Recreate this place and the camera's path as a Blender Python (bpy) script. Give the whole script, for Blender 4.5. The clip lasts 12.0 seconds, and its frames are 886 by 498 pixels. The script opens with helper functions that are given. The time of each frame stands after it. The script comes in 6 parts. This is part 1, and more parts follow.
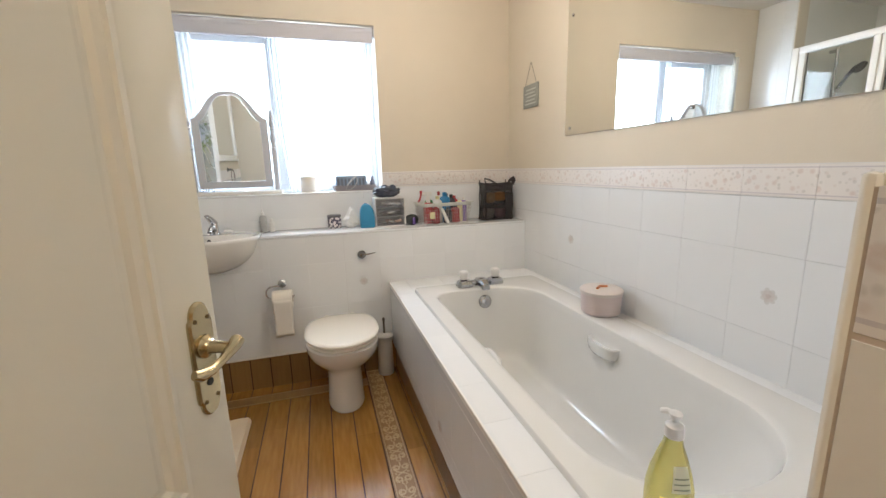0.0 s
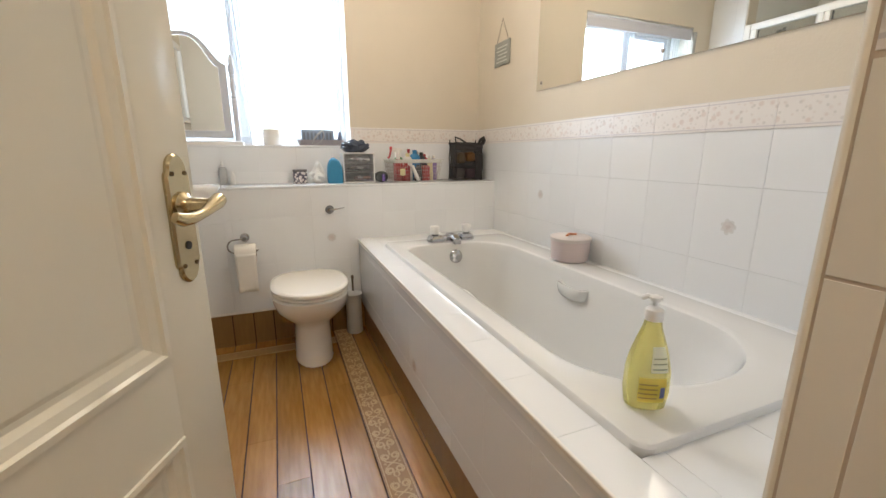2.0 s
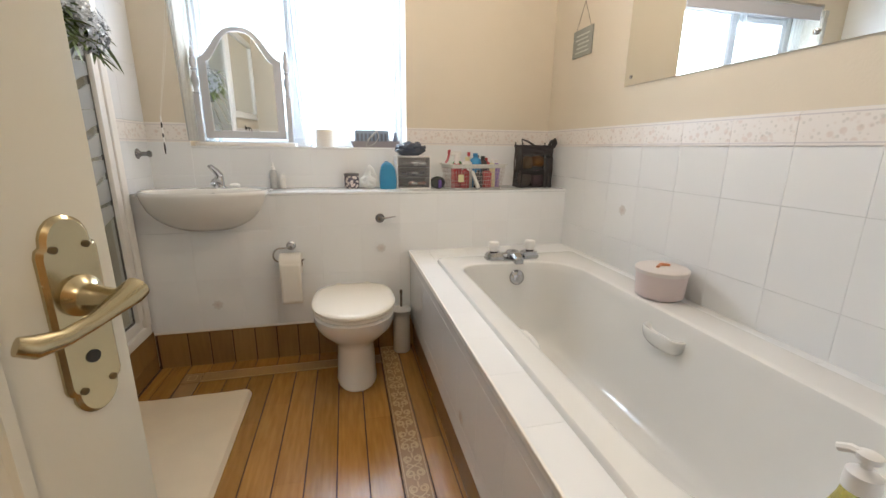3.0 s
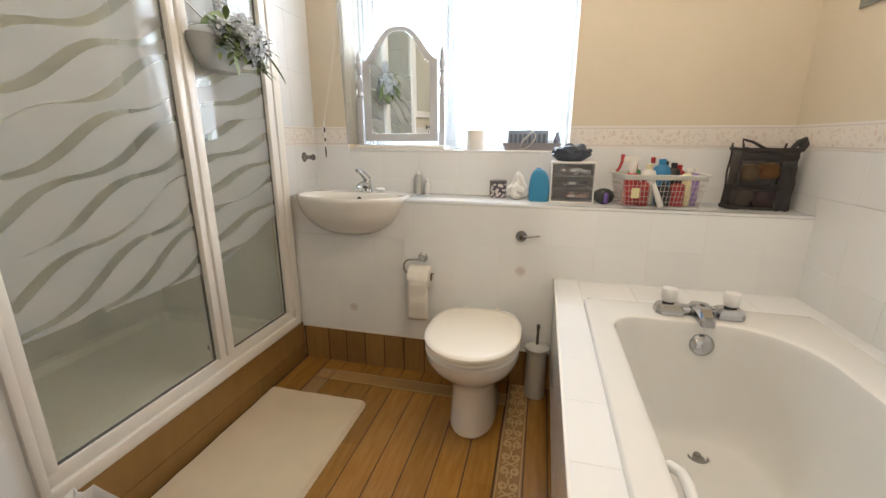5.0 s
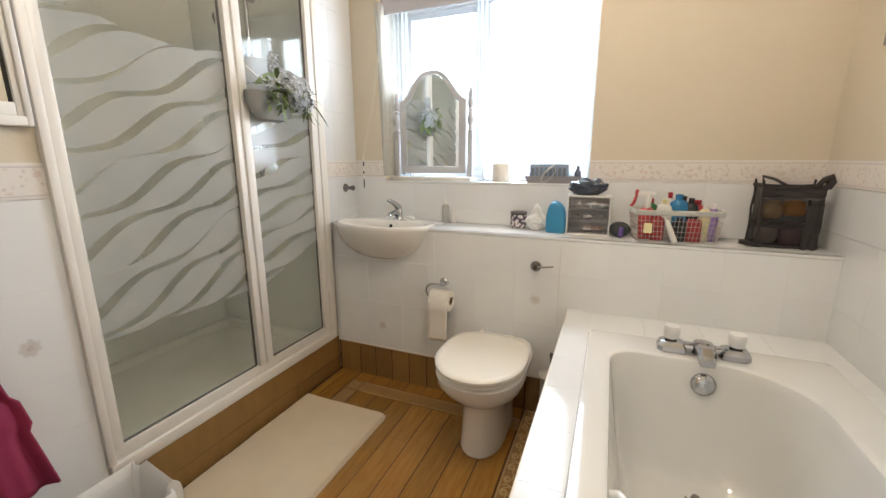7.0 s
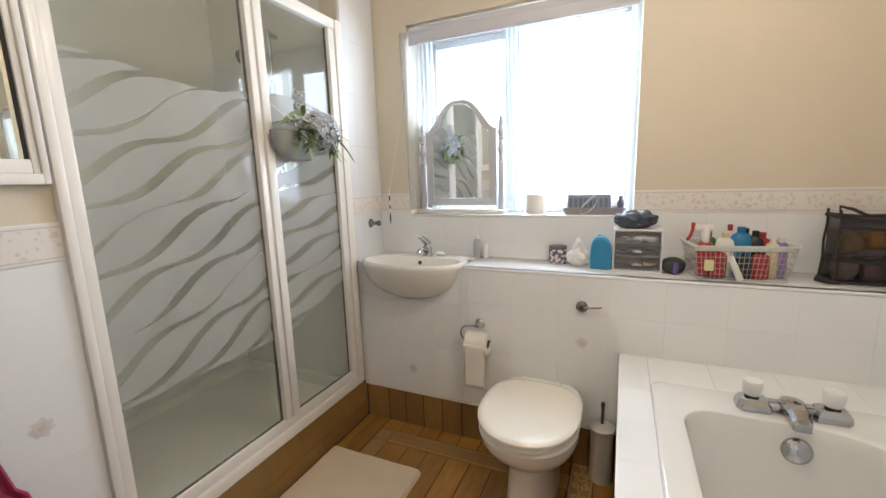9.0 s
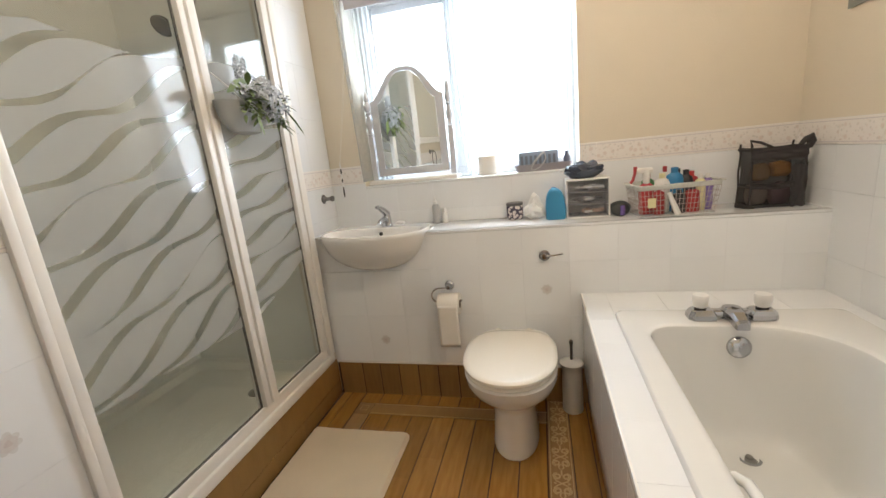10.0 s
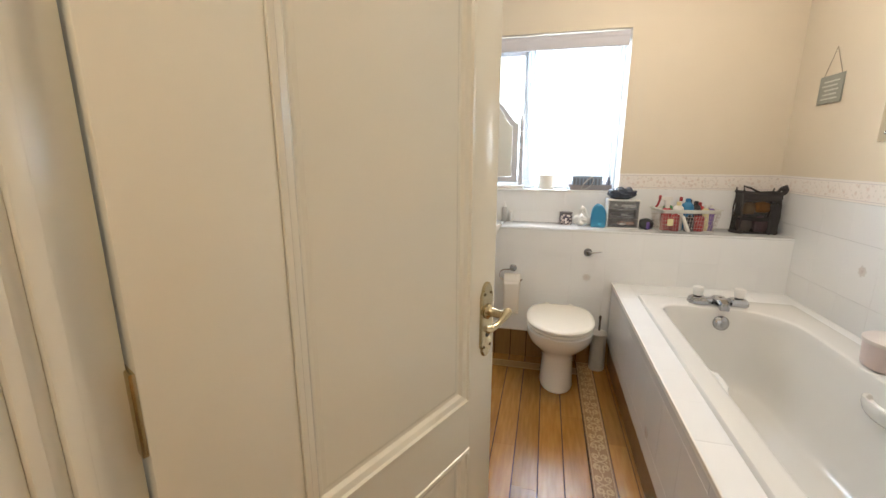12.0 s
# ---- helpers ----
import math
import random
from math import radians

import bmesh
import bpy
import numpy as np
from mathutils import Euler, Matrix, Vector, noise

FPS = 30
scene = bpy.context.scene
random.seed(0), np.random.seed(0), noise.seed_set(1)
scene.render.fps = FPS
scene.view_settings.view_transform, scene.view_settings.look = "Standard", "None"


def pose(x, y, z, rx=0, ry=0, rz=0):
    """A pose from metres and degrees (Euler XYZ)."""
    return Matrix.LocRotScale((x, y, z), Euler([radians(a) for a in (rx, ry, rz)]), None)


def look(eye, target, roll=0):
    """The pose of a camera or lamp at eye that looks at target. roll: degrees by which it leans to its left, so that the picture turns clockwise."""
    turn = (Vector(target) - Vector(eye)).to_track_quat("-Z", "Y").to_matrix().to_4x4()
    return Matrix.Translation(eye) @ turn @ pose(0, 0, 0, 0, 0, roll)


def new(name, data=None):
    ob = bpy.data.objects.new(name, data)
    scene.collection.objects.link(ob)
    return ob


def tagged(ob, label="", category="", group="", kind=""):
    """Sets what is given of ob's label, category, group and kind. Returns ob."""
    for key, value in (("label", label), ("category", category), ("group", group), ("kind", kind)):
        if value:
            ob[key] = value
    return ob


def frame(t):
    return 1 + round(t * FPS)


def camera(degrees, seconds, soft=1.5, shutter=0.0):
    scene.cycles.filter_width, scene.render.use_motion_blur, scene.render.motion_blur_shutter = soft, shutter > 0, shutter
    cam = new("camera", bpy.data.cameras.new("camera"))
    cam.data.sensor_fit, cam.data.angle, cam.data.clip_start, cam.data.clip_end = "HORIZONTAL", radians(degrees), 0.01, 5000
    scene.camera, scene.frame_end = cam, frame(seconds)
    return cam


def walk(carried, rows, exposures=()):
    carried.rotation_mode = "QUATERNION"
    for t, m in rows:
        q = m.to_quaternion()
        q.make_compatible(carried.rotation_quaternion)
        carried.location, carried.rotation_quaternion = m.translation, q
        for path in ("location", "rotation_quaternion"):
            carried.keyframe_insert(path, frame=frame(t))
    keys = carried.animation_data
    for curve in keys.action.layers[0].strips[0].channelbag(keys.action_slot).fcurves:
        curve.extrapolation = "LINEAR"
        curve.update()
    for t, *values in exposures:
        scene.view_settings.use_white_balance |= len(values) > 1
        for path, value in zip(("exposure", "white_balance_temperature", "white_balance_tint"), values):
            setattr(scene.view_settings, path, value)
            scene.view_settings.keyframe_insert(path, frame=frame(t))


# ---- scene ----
cam = camera(95.2, 12.0)
METRES, EYE, TILT, LEAN, TURN = 2.44, 1.205, 0.0, 0.0, -16.6
ROWS = [
    (0.0, 0.0, 0.0, 0.0, -0.29, -11.21, 1.48),
    (0.5, -0.0092, -0.0001, -0.0443, -4.99, -12.04, 0.6),
    (1.0, -0.0167, -0.0056, -0.0717, -6.91, -12.64, 0.26),
    (1.5, -0.022, -0.0109, -0.0714, -7.16, -13.01, 0.09),
    (2.0, -0.0213, -0.0084, -0.0712, -5.45, -13.13, 0.03),
    (2.5, -0.0211, 0.0234, -0.0669, -1.92, -13.42, -0.3),
    (3.0, -0.0128, 0.1005, -0.0487, 3.27, -14.01, -0.61),
    (3.5, -0.0131, 0.1708, -0.0387, 9.85, -14.5, -0.67),
    (5.5, 0.0719, 0.2786, -0.0233, 34.67, -15.0, -0.18),
    (6.0, 0.1094, 0.2797, -0.0126, 36.95, -14.48, -0.3),
    (6.5, 0.1258, 0.2759, -0.0036, 38.0, -13.69, -0.11),
    (7.0, 0.1278, 0.2708, -0.0015, 39.0, -12.49, 0.11),
    (7.5, 0.1185, 0.2738, 0.0009, 40.64, -11.04, 0.11),
    (9.5, 0.0333, 0.2845, 0.0303, 39.05, -9.62, 2.91),
    (10.0, 0.0148, 0.2385, 0.0012, 29.6, -13.1, 5.8),
    (10.5, 0.0054, 0.17, -0.0111, 20.93, -14.45, 4.53),
    (11.0, 0.0042, 0.081, -0.0008, 18.89, -14.36, 2.96),
    (11.5, -0.0017, -0.0134, 0.0117, 20.89, -13.82, 1.59),
    (12.0, -0.0019, -0.0889, 0.0341, 30.73, -12.64, -0.06),
]
walk(cam, [(t, pose(0, 0, EYE, TILT, LEAN, TURN) @ pose(METRES * x, METRES * y, METRES * z, 90 + pitch, roll, yaw)) for t, x, y, z, yaw, pitch, roll in ROWS], [(0.0, 0.0, 5700, 10), (1.5, 0.08, 5850, 10), (3.0, 0.0, 5850, 10), (5.5, 0.06, 6150, 10), (7.5, 0.0, 5950, 10), (9.5, -0.05, 5800, 10), (10.3, 0.06, 6200, 10), (11.3, 0.05, 5850, 10), (12.0, 0.12, 5950, 10)])

# room: x right, y towards the window, z up
WX = 1.26      # wall beside the bath
LX = -0.915    # shower front and left wall
BY = 2.60      # window wall
FY = 2.335     # front of the boxed-in ledge
DY = 0.158     # room face of the door wall
CEIL = 2.36
RIM = 0.553    # height of the bath surround
LEDGE = 0.868

# ---- world, lights ----
world = bpy.data.worlds.new("sky")
scene.world = world
world.use_nodes = True
wn = world.node_tree
sky = wn.nodes.new("ShaderNodeTexSky")
sky.sky_type, sky.sun_disc, sky.sun_elevation, sky.sun_rotation = "NISHITA", False, radians(48), radians(150)
wn.links.new(sky.outputs[0], wn.nodes["Background"].inputs[0])
wn.nodes["Background"].inputs[1].default_value = 0.12


def lamp(name, kind, watts, m, colour=(1, 1, 1), **more):
    data = bpy.data.lights.new(name, kind)
    data.energy, data.color = watts, colour
    for key, value in more.items():
        setattr(data, key, value)
    ob = new(name, data)
    ob.matrix_world = m
    return ob


lamp("sun", "SUN", 1.0, look((4, -8, 9), (0, 0, 0)), (1, 0.97, 0.92), angle=radians(20))
lamp("window_daylight", "AREA", 48, look((-0.165, 3.08, 1.58), (-0.95, 0.9, 1.05)), (0.88, 0.94, 1.0), shape="RECTANGLE", size=1.1, size_y=0.95)
lamp("bathroom_bulb", "POINT", 26, pose(0.40, 1.55, 2.22), (1, 0.81, 0.60), shadow_soft_size=0.05)
lamp("hall_bulb", "POINT", 24, pose(-0.1, -0.75, 2.2), (1, 0.84, 0.62), shadow_soft_size=0.06)


# ---- materials ----
def mat(name, col, rough=0.5, metal=0.0, var=0.06, scale=6.0, bump=0.0, bscale=80.0, col2=None, stretch=(1, 1, 1), rnd=0.0, trans=0.0, coat=0.0, ior=1.5, rvar=0.08, sub=0.0):
    m = bpy.data.materials.new(name)
    m.use_nodes = True
    t, n = m.node_tree, m.node_tree.nodes
    b = n["Principled BSDF"]
    tc = n.new("ShaderNodeTexCoord")
    mp = n.new("ShaderNodeMapping")
    mp.inputs["Scale"].default_value = stretch
    t.links.new(tc.outputs["Object"], mp.inputs[0])
    no = n.new("ShaderNodeTexNoise")
    no.inputs["Scale"].default_value, no.inputs["Detail"].default_value = scale, 5
    t.links.new(mp.outputs[0], no.inputs["Vector"])
    mx = n.new("ShaderNodeMix")
    mx.data_type = "RGBA"
    c2 = col2 or tuple(max(0.0, c * (1 - var * 2)) for c in col)
    mx.inputs[6].default_value, mx.inputs[7].default_value = (*col, 1), (*c2, 1)
    t.links.new(no.outputs[0], mx.inputs[0])
    out = mx.outputs[2]
    if rnd:
        oi, hs, ma = n.new("ShaderNodeObjectInfo"), n.new("ShaderNodeHueSaturation"), n.new("ShaderNodeMapRange")
        ma.inputs[3].default_value, ma.inputs[4].default_value = 1 - rnd, 1 + rnd
        t.links.new(oi.outputs["Random"], ma.inputs[0])
        t.links.new(ma.outputs[0], hs.inputs["Value"])
        t.links.new(out, hs.inputs["Color"])
        out = hs.outputs[0]
    t.links.new(out, b.inputs["Base Color"])
    mr = n.new("ShaderNodeMapRange")
    mr.inputs[3].default_value, mr.inputs[4].default_value = max(0.0, rough - rvar * rough), min(1.0, rough + rvar)
    n2 = n.new("ShaderNodeTexNoise")
    n2.inputs["Scale"].default_value, n2.inputs["Detail"].default_value = bscale, 3
    t.links.new(mp.outputs[0], n2.inputs["Vector"])
    t.links.new(n2.outputs[0], mr.inputs[0])
    t.links.new(mr.outputs[0], b.inputs["Roughness"])
    b.inputs["Metallic"].default_value, b.inputs["IOR"].default_value = metal, ior
    b.inputs["Transmission Weight"].default_value, b.inputs["Coat Weight"].default_value = trans, coat
    b.inputs["Subsurface Weight"].default_value = sub
    if bump:
        bu = n.new("ShaderNodeBump")
        bu.inputs["Strength"].default_value, bu.inputs["Distance"].default_value = 1.0, bump
        t.links.new(n2.outputs[0], bu.inputs["Height"])
        t.links.new(bu.outputs[0], b.inputs["Normal"])
    return m


def node_mat(name):
    m = bpy.data.materials.new(name)
    m.use_nodes = True
    t = m.node_tree
    for x in list(t.nodes):
        t.nodes.remove(x)
    return m, t, t.nodes.new("ShaderNodeOutputMaterial")


def glass_mat(name, tint=(0.965, 0.98, 0.975)):
    """A thin clear pane: lets light through straight and mirrors by Fresnel."""
    m, t, out = node_mat(name)
    tr, gl, mx = (t.nodes.new(k) for k in ("ShaderNodeBsdfTransparent", "ShaderNodeBsdfGlossy", "ShaderNodeMixShader"))
    tr.inputs[0].default_value, gl.inputs["Roughness"].default_value = (*tint, 1), 0.02
    t.links.new(gloss_weight(t), mx.inputs[0])
    t.links.new(tr.outputs[0], mx.inputs[1])
    t.links.new(gl.outputs[0], mx.inputs[2])
    t.links.new(mx.outputs[0], out.inputs[0])
    return m


def gloss_weight(t):
    """Schlick's law for a glass face, the same from either side."""
    lw = t.nodes.new("ShaderNodeLayerWeight")
    lw.inputs[0].default_value = 0.5
    return math_node(t, "ADD", math_node(t, "MULTIPLY", math_node(t, "POWER", lw.outputs[1], 5.0), 0.90), 0.044)


def sheer_mat(name, col, clear):
    m, t, out = node_mat(name)
    tr, tl, df, a, b, no = (t.nodes.new(k) for k in ("ShaderNodeBsdfTransparent", "ShaderNodeBsdfTranslucent", "ShaderNodeBsdfDiffuse", "ShaderNodeMixShader", "ShaderNodeMixShader", "ShaderNodeTexNoise"))
    tl.inputs[0].default_value = df.inputs[0].default_value = (*col, 1)
    a.inputs[0].default_value = 0.35
    no.inputs["Scale"].default_value = 40
    mr = t.nodes.new("ShaderNodeMapRange")
    mr.inputs[3].default_value, mr.inputs[4].default_value = 1 - clear - 0.12, 1 - clear + 0.12
    t.links.new(no.outputs[0], mr.inputs[0])
    t.links.new(tl.outputs[0], a.inputs[1])
    t.links.new(df.outputs[0], a.inputs[2])
    t.links.new(mr.outputs[0], b.inputs[0])
    t.links.new(tr.outputs[0], b.inputs[1])
    t.links.new(a.outputs[0], b.inputs[2])
    t.links.new(b.outputs[0], out.inputs[0])
    return m


def math_node(t, op, a, b=None, c=None):
    n = t.nodes.new("ShaderNodeMath")
    n.operation = op
    for i, v in enumerate((a, b, c)):
        if v is None:
            continue
        if isinstance(v, (int, float)):
            n.inputs[i].default_value = v
        else:
            t.links.new(v, n.inputs[i])
    return n.outputs[0]


def etched_mat():
    """Shower glass: a frosted band with slanting, swelling clear waves."""
    m, t, out = node_mat("etched_glass")
    tc, sp = t.nodes.new("ShaderNodeTexCoord"), t.nodes.new("ShaderNodeSeparateXYZ")
    t.links.new(tc.outputs["Object"], sp.inputs[0])
    y, z = sp.outputs[1], sp.outputs[2]
    M = lambda *a: math_node(t, *a)
    right = M("GREATER_THAN", y, 1.80)
    lean = M("ADD", M("MULTIPLY", M("SUBTRACT", y, 1.22), M("SUBTRACT", 0.47, M("MULTIPLY", right, 0.22))), M("MULTIPLY", right, 0.046))
    n = M("ROUND", M("DIVIDE", M("SUBTRACT", M("SUBTRACT", z, lean), 1.215), 0.093))
    turn = M("SUBTRACT", M("MULTIPLY", M("SUBTRACT", y, 1.43), 17.5), M("MULTIPLY", n, 3.1416))
    swing = M("MULTIPLY", M("SINE", turn), M("SUBTRACT", 0.019, M("MULTIPLY", right, 0.009)))
    centre = M("ADD", M("ADD", M("ADD", lean, 1.215), M("MULTIPLY", n, 0.093)), swing)
    wide = M("ADD", M("MULTIPLY", M("COSINE", turn), 0.0058), 0.0132)
    ends = M("SINE", M("ADD", M("MULTIPLY", y, 4.6), M("ADD", M("MULTIPLY", n, 1.9), 0.4)))
    wide = M("MULTIPLY", wide, M("MINIMUM", 1.0, M("MAXIMUM", 0.0, M("MULTIPLY", M("ADD", ends, 1.03), 3.0))))
    wave = M("LESS_THAN", M("ABSOLUTE", M("SUBTRACT", z, centre)), wide)
    bend = M("MULTIPLY", M("SINE", M("MULTIPLY", y, 9.0)), 0.018)
    top = M("LESS_THAN", M("ADD", z, bend), 1.60)
    low = M("GREATER_THAN", M("SUBTRACT", z, M("MULTIPLY", right, M("MULTIPLY", M("SUBTRACT", y, 1.85), 0.36))), 0.652)
    frost = M("MULTIPLY", M("MULTIPLY", top, low), M("SUBTRACT", 1.0, wave))
    tr, df, tl, gl = (t.nodes.new(k) for k in ("ShaderNodeBsdfTransparent", "ShaderNodeBsdfDiffuse", "ShaderNodeBsdfTranslucent", "ShaderNodeBsdfGlossy"))
    tr.inputs[0].default_value = (0.965, 0.975, 0.96, 1)
    df.inputs[0].default_value = tl.inputs[0].default_value = (0.79, 0.79, 0.78, 1)
    gl.inputs["Roughness"].default_value = 0.03
    mx = [t.nodes.new("ShaderNodeMixShader") for _ in range(3)]
    mx[0].inputs[0].default_value = 0.6
    t.links.new(df.outputs[0], mx[0].inputs[1])
    t.links.new(tl.outputs[0], mx[0].inputs[2])
    t.links.new(M("ADD", M("MULTIPLY", frost, 0.48), 0.012), mx[1].inputs[0])
    t.links.new(tr.outputs[0], mx[1].inputs[1])
    t.links.new(mx[0].outputs[0], mx[1].inputs[2])
    t.links.new(M("MULTIPLY", gloss_weight(t), M("SUBTRACT", 1.0, M("MULTIPLY", frost, 0.25))), mx[2].inputs[0])
    t.links.new(mx[1].outputs[0], mx[2].inputs[1])
    t.links.new(gl.outputs[0], mx[2].inputs[2])
    t.links.new(mx[2].outputs[0], out.inputs[0])
    return m


def floral_mat(name, base):
    """Border tile: pink roses and grey leaves between two thin lines; the tile's height runs along local y."""
    m = mat(name, base, 0.32, var=0.02, rvar=0.05)
    t, b = m.node_tree, m.node_tree.nodes["Principled BSDF"]
    tc, sp, oi = t.nodes.new("ShaderNodeTexCoord"), t.nodes.new("ShaderNodeSeparateXYZ"), t.nodes.new("ShaderNodeObjectInfo")
    t.links.new(tc.outputs["Object"], sp.inputs[0])
    M = lambda *a: math_node(t, *a)
    add = t.nodes.new("ShaderNodeVectorMath")
    t.links.new(tc.outputs["Object"], add.inputs[0])
    cx = t.nodes.new("ShaderNodeCombineXYZ")
    t.links.new(M("MULTIPLY", oi.outputs["Random"], 7.0), cx.inputs[0])
    t.links.new(cx.outputs[0], add.inputs[1])
    inside = M("LESS_THAN", M("ABSOLUTE", sp.outputs[1]), 0.033)
    line = M("LESS_THAN", M("ABSOLUTE", M("SUBTRACT", M("ABSOLUTE", sp.outputs[1]), 0.037)), 0.0018)
    col = b.inputs["Base Color"].links[0].from_socket
    for scale, seed, size, strength, tint in ((34, 0.0, 0.36, 0.50, (0.58, 0.44, 0.38)), (60, 3.0, 0.34, 0.55, (0.50, 0.47, 0.43)), (48, 9.0, 0.28, 0.40, (0.60, 0.50, 0.44))):
        vo, mv = t.nodes.new("ShaderNodeTexVoronoi"), t.nodes.new("ShaderNodeMapping")
        mv.inputs["Location"].default_value = (seed, seed * 0.7, 0)
        t.links.new(add.outputs[0], mv.inputs[0])
        t.links.new(mv.outputs[0], vo.inputs["Vector"])
        vo.inputs["Scale"].default_value = scale
        soft = M("MINIMUM", 1.0, M("MAXIMUM", 0.0, M("MULTIPLY", M("SUBTRACT", size, vo.outputs["Distance"]), 7.0)))
        spot = M("MULTIPLY", M("MULTIPLY", soft, inside), strength)
        vein = t.nodes.new("ShaderNodeTexNoise")
        vein.inputs["Scale"].default_value = 160
        t.links.new(tc.outputs["Object"], vein.inputs["Vector"])
        spot = M("MULTIPLY", spot, M("ADD", M("MULTIPLY", vein.outputs[0], 1.1), 0.3))
        mx = t.nodes.new("ShaderNodeMix")
        mx.data_type, mx.inputs[7].default_value = "RGBA", (*tint, 1)
        t.links.new(spot, mx.inputs[0])
        t.links.new(col, mx.inputs[6])
        col = mx.outputs[2]
    mx = t.nodes.new("ShaderNodeMix")
    mx.data_type, mx.inputs[7].default_value = "RGBA", (0.52, 0.48, 0.50, 1)
    t.links.new(M("MULTIPLY", line, 0.7), mx.inputs[0])
    t.links.new(col, mx.inputs[6])
    t.links.new(mx.outputs[2], b.inputs["Base Color"])
    return m


PAINT = mat("cream_wall_paint", (0.68, 0.61, 0.49), 0.75, var=0.03, bump=0.0006, bscale=140)
HALLPAINT = mat("ochre_hall_paint", (0.62, 0.43, 0.22), 0.7, var=0.04, bump=0.0006, bscale=120)
CEILPAINT = mat("ceiling_paint", (0.82, 0.79, 0.73), 0.85, var=0.02, bump=0.0006, bscale=90)
TILE = mat("white_glazed_tile", (0.80, 0.81, 0.815), 0.08, var=0.015, bump=0.0002, bscale=30, rnd=0.015, rvar=0.05)
TILEWARM = mat("cream_glazed_tile", (0.78, 0.74, 0.66), 0.14, var=0.02, bump=0.0002, bscale=30, rnd=0.015, rvar=0.05)
GROUT = mat("grout", (0.84, 0.83, 0.80), 0.6, var=0.05, scale=14)
GROUTEAST = mat("aged_grout", (0.74, 0.73, 0.71), 0.7, var=0.05, scale=14)
GROUTDARK = mat("old_grout", (0.62, 0.52, 0.42), 0.85, var=0.12, scale=14)
BORDER = floral_mat("floral_border_glaze", (0.78, 0.74, 0.70))
PORCELAIN = mat("white_porcelain", (0.80, 0.78, 0.74), 0.08, var=0.01, coat=0.4, rvar=0.02)
ACRYLIC = mat("white_bath_acrylic", (0.75, 0.745, 0.72), 0.10, var=0.02, scale=3, coat=0.5, rvar=0.02)
SEATPLASTIC = mat("seat_plastic", (0.80, 0.76, 0.68), 0.16, var=0.01, rvar=0.03)
GLOSSPAINT = mat("cream_gloss_paint", (0.74, 0.71, 0.61), 0.22, var=0.02, scale=3, bump=0.00008, bscale=40, rvar=0.02)
WHITEGLOSS = mat("white_gloss_frame", (0.80, 0.77, 0.72), 0.28, var=0.008, rvar=0.015)
UPVC = mat("white_upvc", (0.80, 0.81, 0.82), 0.3, var=0.01)
CHROME = mat("chrome", (0.52, 0.52, 0.53), 0.07, 1.0, var=0.02, rvar=0.04)
DARKCHROME = mat("dull_chrome", (0.26, 0.25, 0.25), 0.16, 1.0, var=0.05, rvar=0.05)
BRASS = mat("polished_brass", (0.54, 0.46, 0.29), 0.20, 1.0, var=0.06, scale=25, rvar=0.1)
GREYSEAL = mat("grey_rubber_seal", (0.13, 0.125, 0.115), 0.6)
DULLBRASS = mat("tarnished_brass", (0.16, 0.11, 0.05), 0.4, 0.8)
DARKHOLE = mat("dark_recess", (0.02, 0.018, 0.015), 0.7)
PLANK = mat("oak_vinyl_plank", (0.41, 0.212, 0.048), 0.20, col2=(0.21, 0.095, 0.018), scale=7, bump=0.0003, bscale=60, stretch=(9, 1.0, 9), rnd=0.20, rvar=0.10)
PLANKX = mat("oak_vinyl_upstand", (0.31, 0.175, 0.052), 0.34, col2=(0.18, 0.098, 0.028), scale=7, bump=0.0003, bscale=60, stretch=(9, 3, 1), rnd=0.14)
SEAM = mat("dark_seam", (0.060, 0.025, 0.009), 0.9)
INLAY = mat("pale_inlay_wood", (0.32, 0.185, 0.065), 0.3, col2=(0.23, 0.125, 0.042), scale=12, stretch=(5, 1, 5))
SCROLL = mat("scroll_wood", (0.52, 0.37, 0.18), 0.35, var=0.08, scale=30)
MATFLUFF = mat("cream_bath_mat", (0.80, 0.67, 0.48), 0.95, var=0.06, scale=9, bump=0.004, bscale=420)
MIRROR = mat("silvered_glass", (0.86, 0.88, 0.87), 0.012, 1.0, var=0.0, rvar=0.0)
CLEAR = glass_mat("window_glass")
ETCHED = etched_mat()
# White net, its colour darkened so the daylight lamp behind doesn't make it glow.
NET = sheer_mat("darkened_net_curtain", (0.16, 0.20, 0.25), 0.90)
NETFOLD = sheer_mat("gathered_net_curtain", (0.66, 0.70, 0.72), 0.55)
SHOWERWALL = mat("shower_wall_panel", (0.80, 0.79, 0.73), 0.3, var=0.04, scale=3)
TRAY = mat("shower_tray_acrylic", (0.80, 0.78, 0.70), 0.25, var=0.03)
BLIND = mat("roller_blind", (0.56, 0.56, 0.61), 0.8, var=0.04)
GREYPAINT = mat("grey_painted_wood", (0.56, 0.57, 0.60), 0.4, var=0.04)
PAPER = mat("tissue_paper", (0.80, 0.76, 0.69), 0.95, var=0.03, bump=0.0008, bscale=200)
TOWEL = mat("crimson_towelling", (0.34, 0.03, 0.09), 0.95, var=0.15, scale=12, bump=0.003, bscale=380)
BAGPLASTIC = mat("white_bag_plastic", (0.78, 0.77, 0.74), 0.35, var=0.04, bump=0.003, bscale=18)
BLACKMESH = mat("black_mesh_fabric", (0.035, 0.03, 0.03), 0.8, var=0.2)
GREYHAZE = mat("smoked_plastic", (0.50, 0.50, 0.51), 0.25, var=0.1, scale=20)
WHITEPL = mat("white_plastic", (0.78, 0.77, 0.75), 0.35, var=0.03)
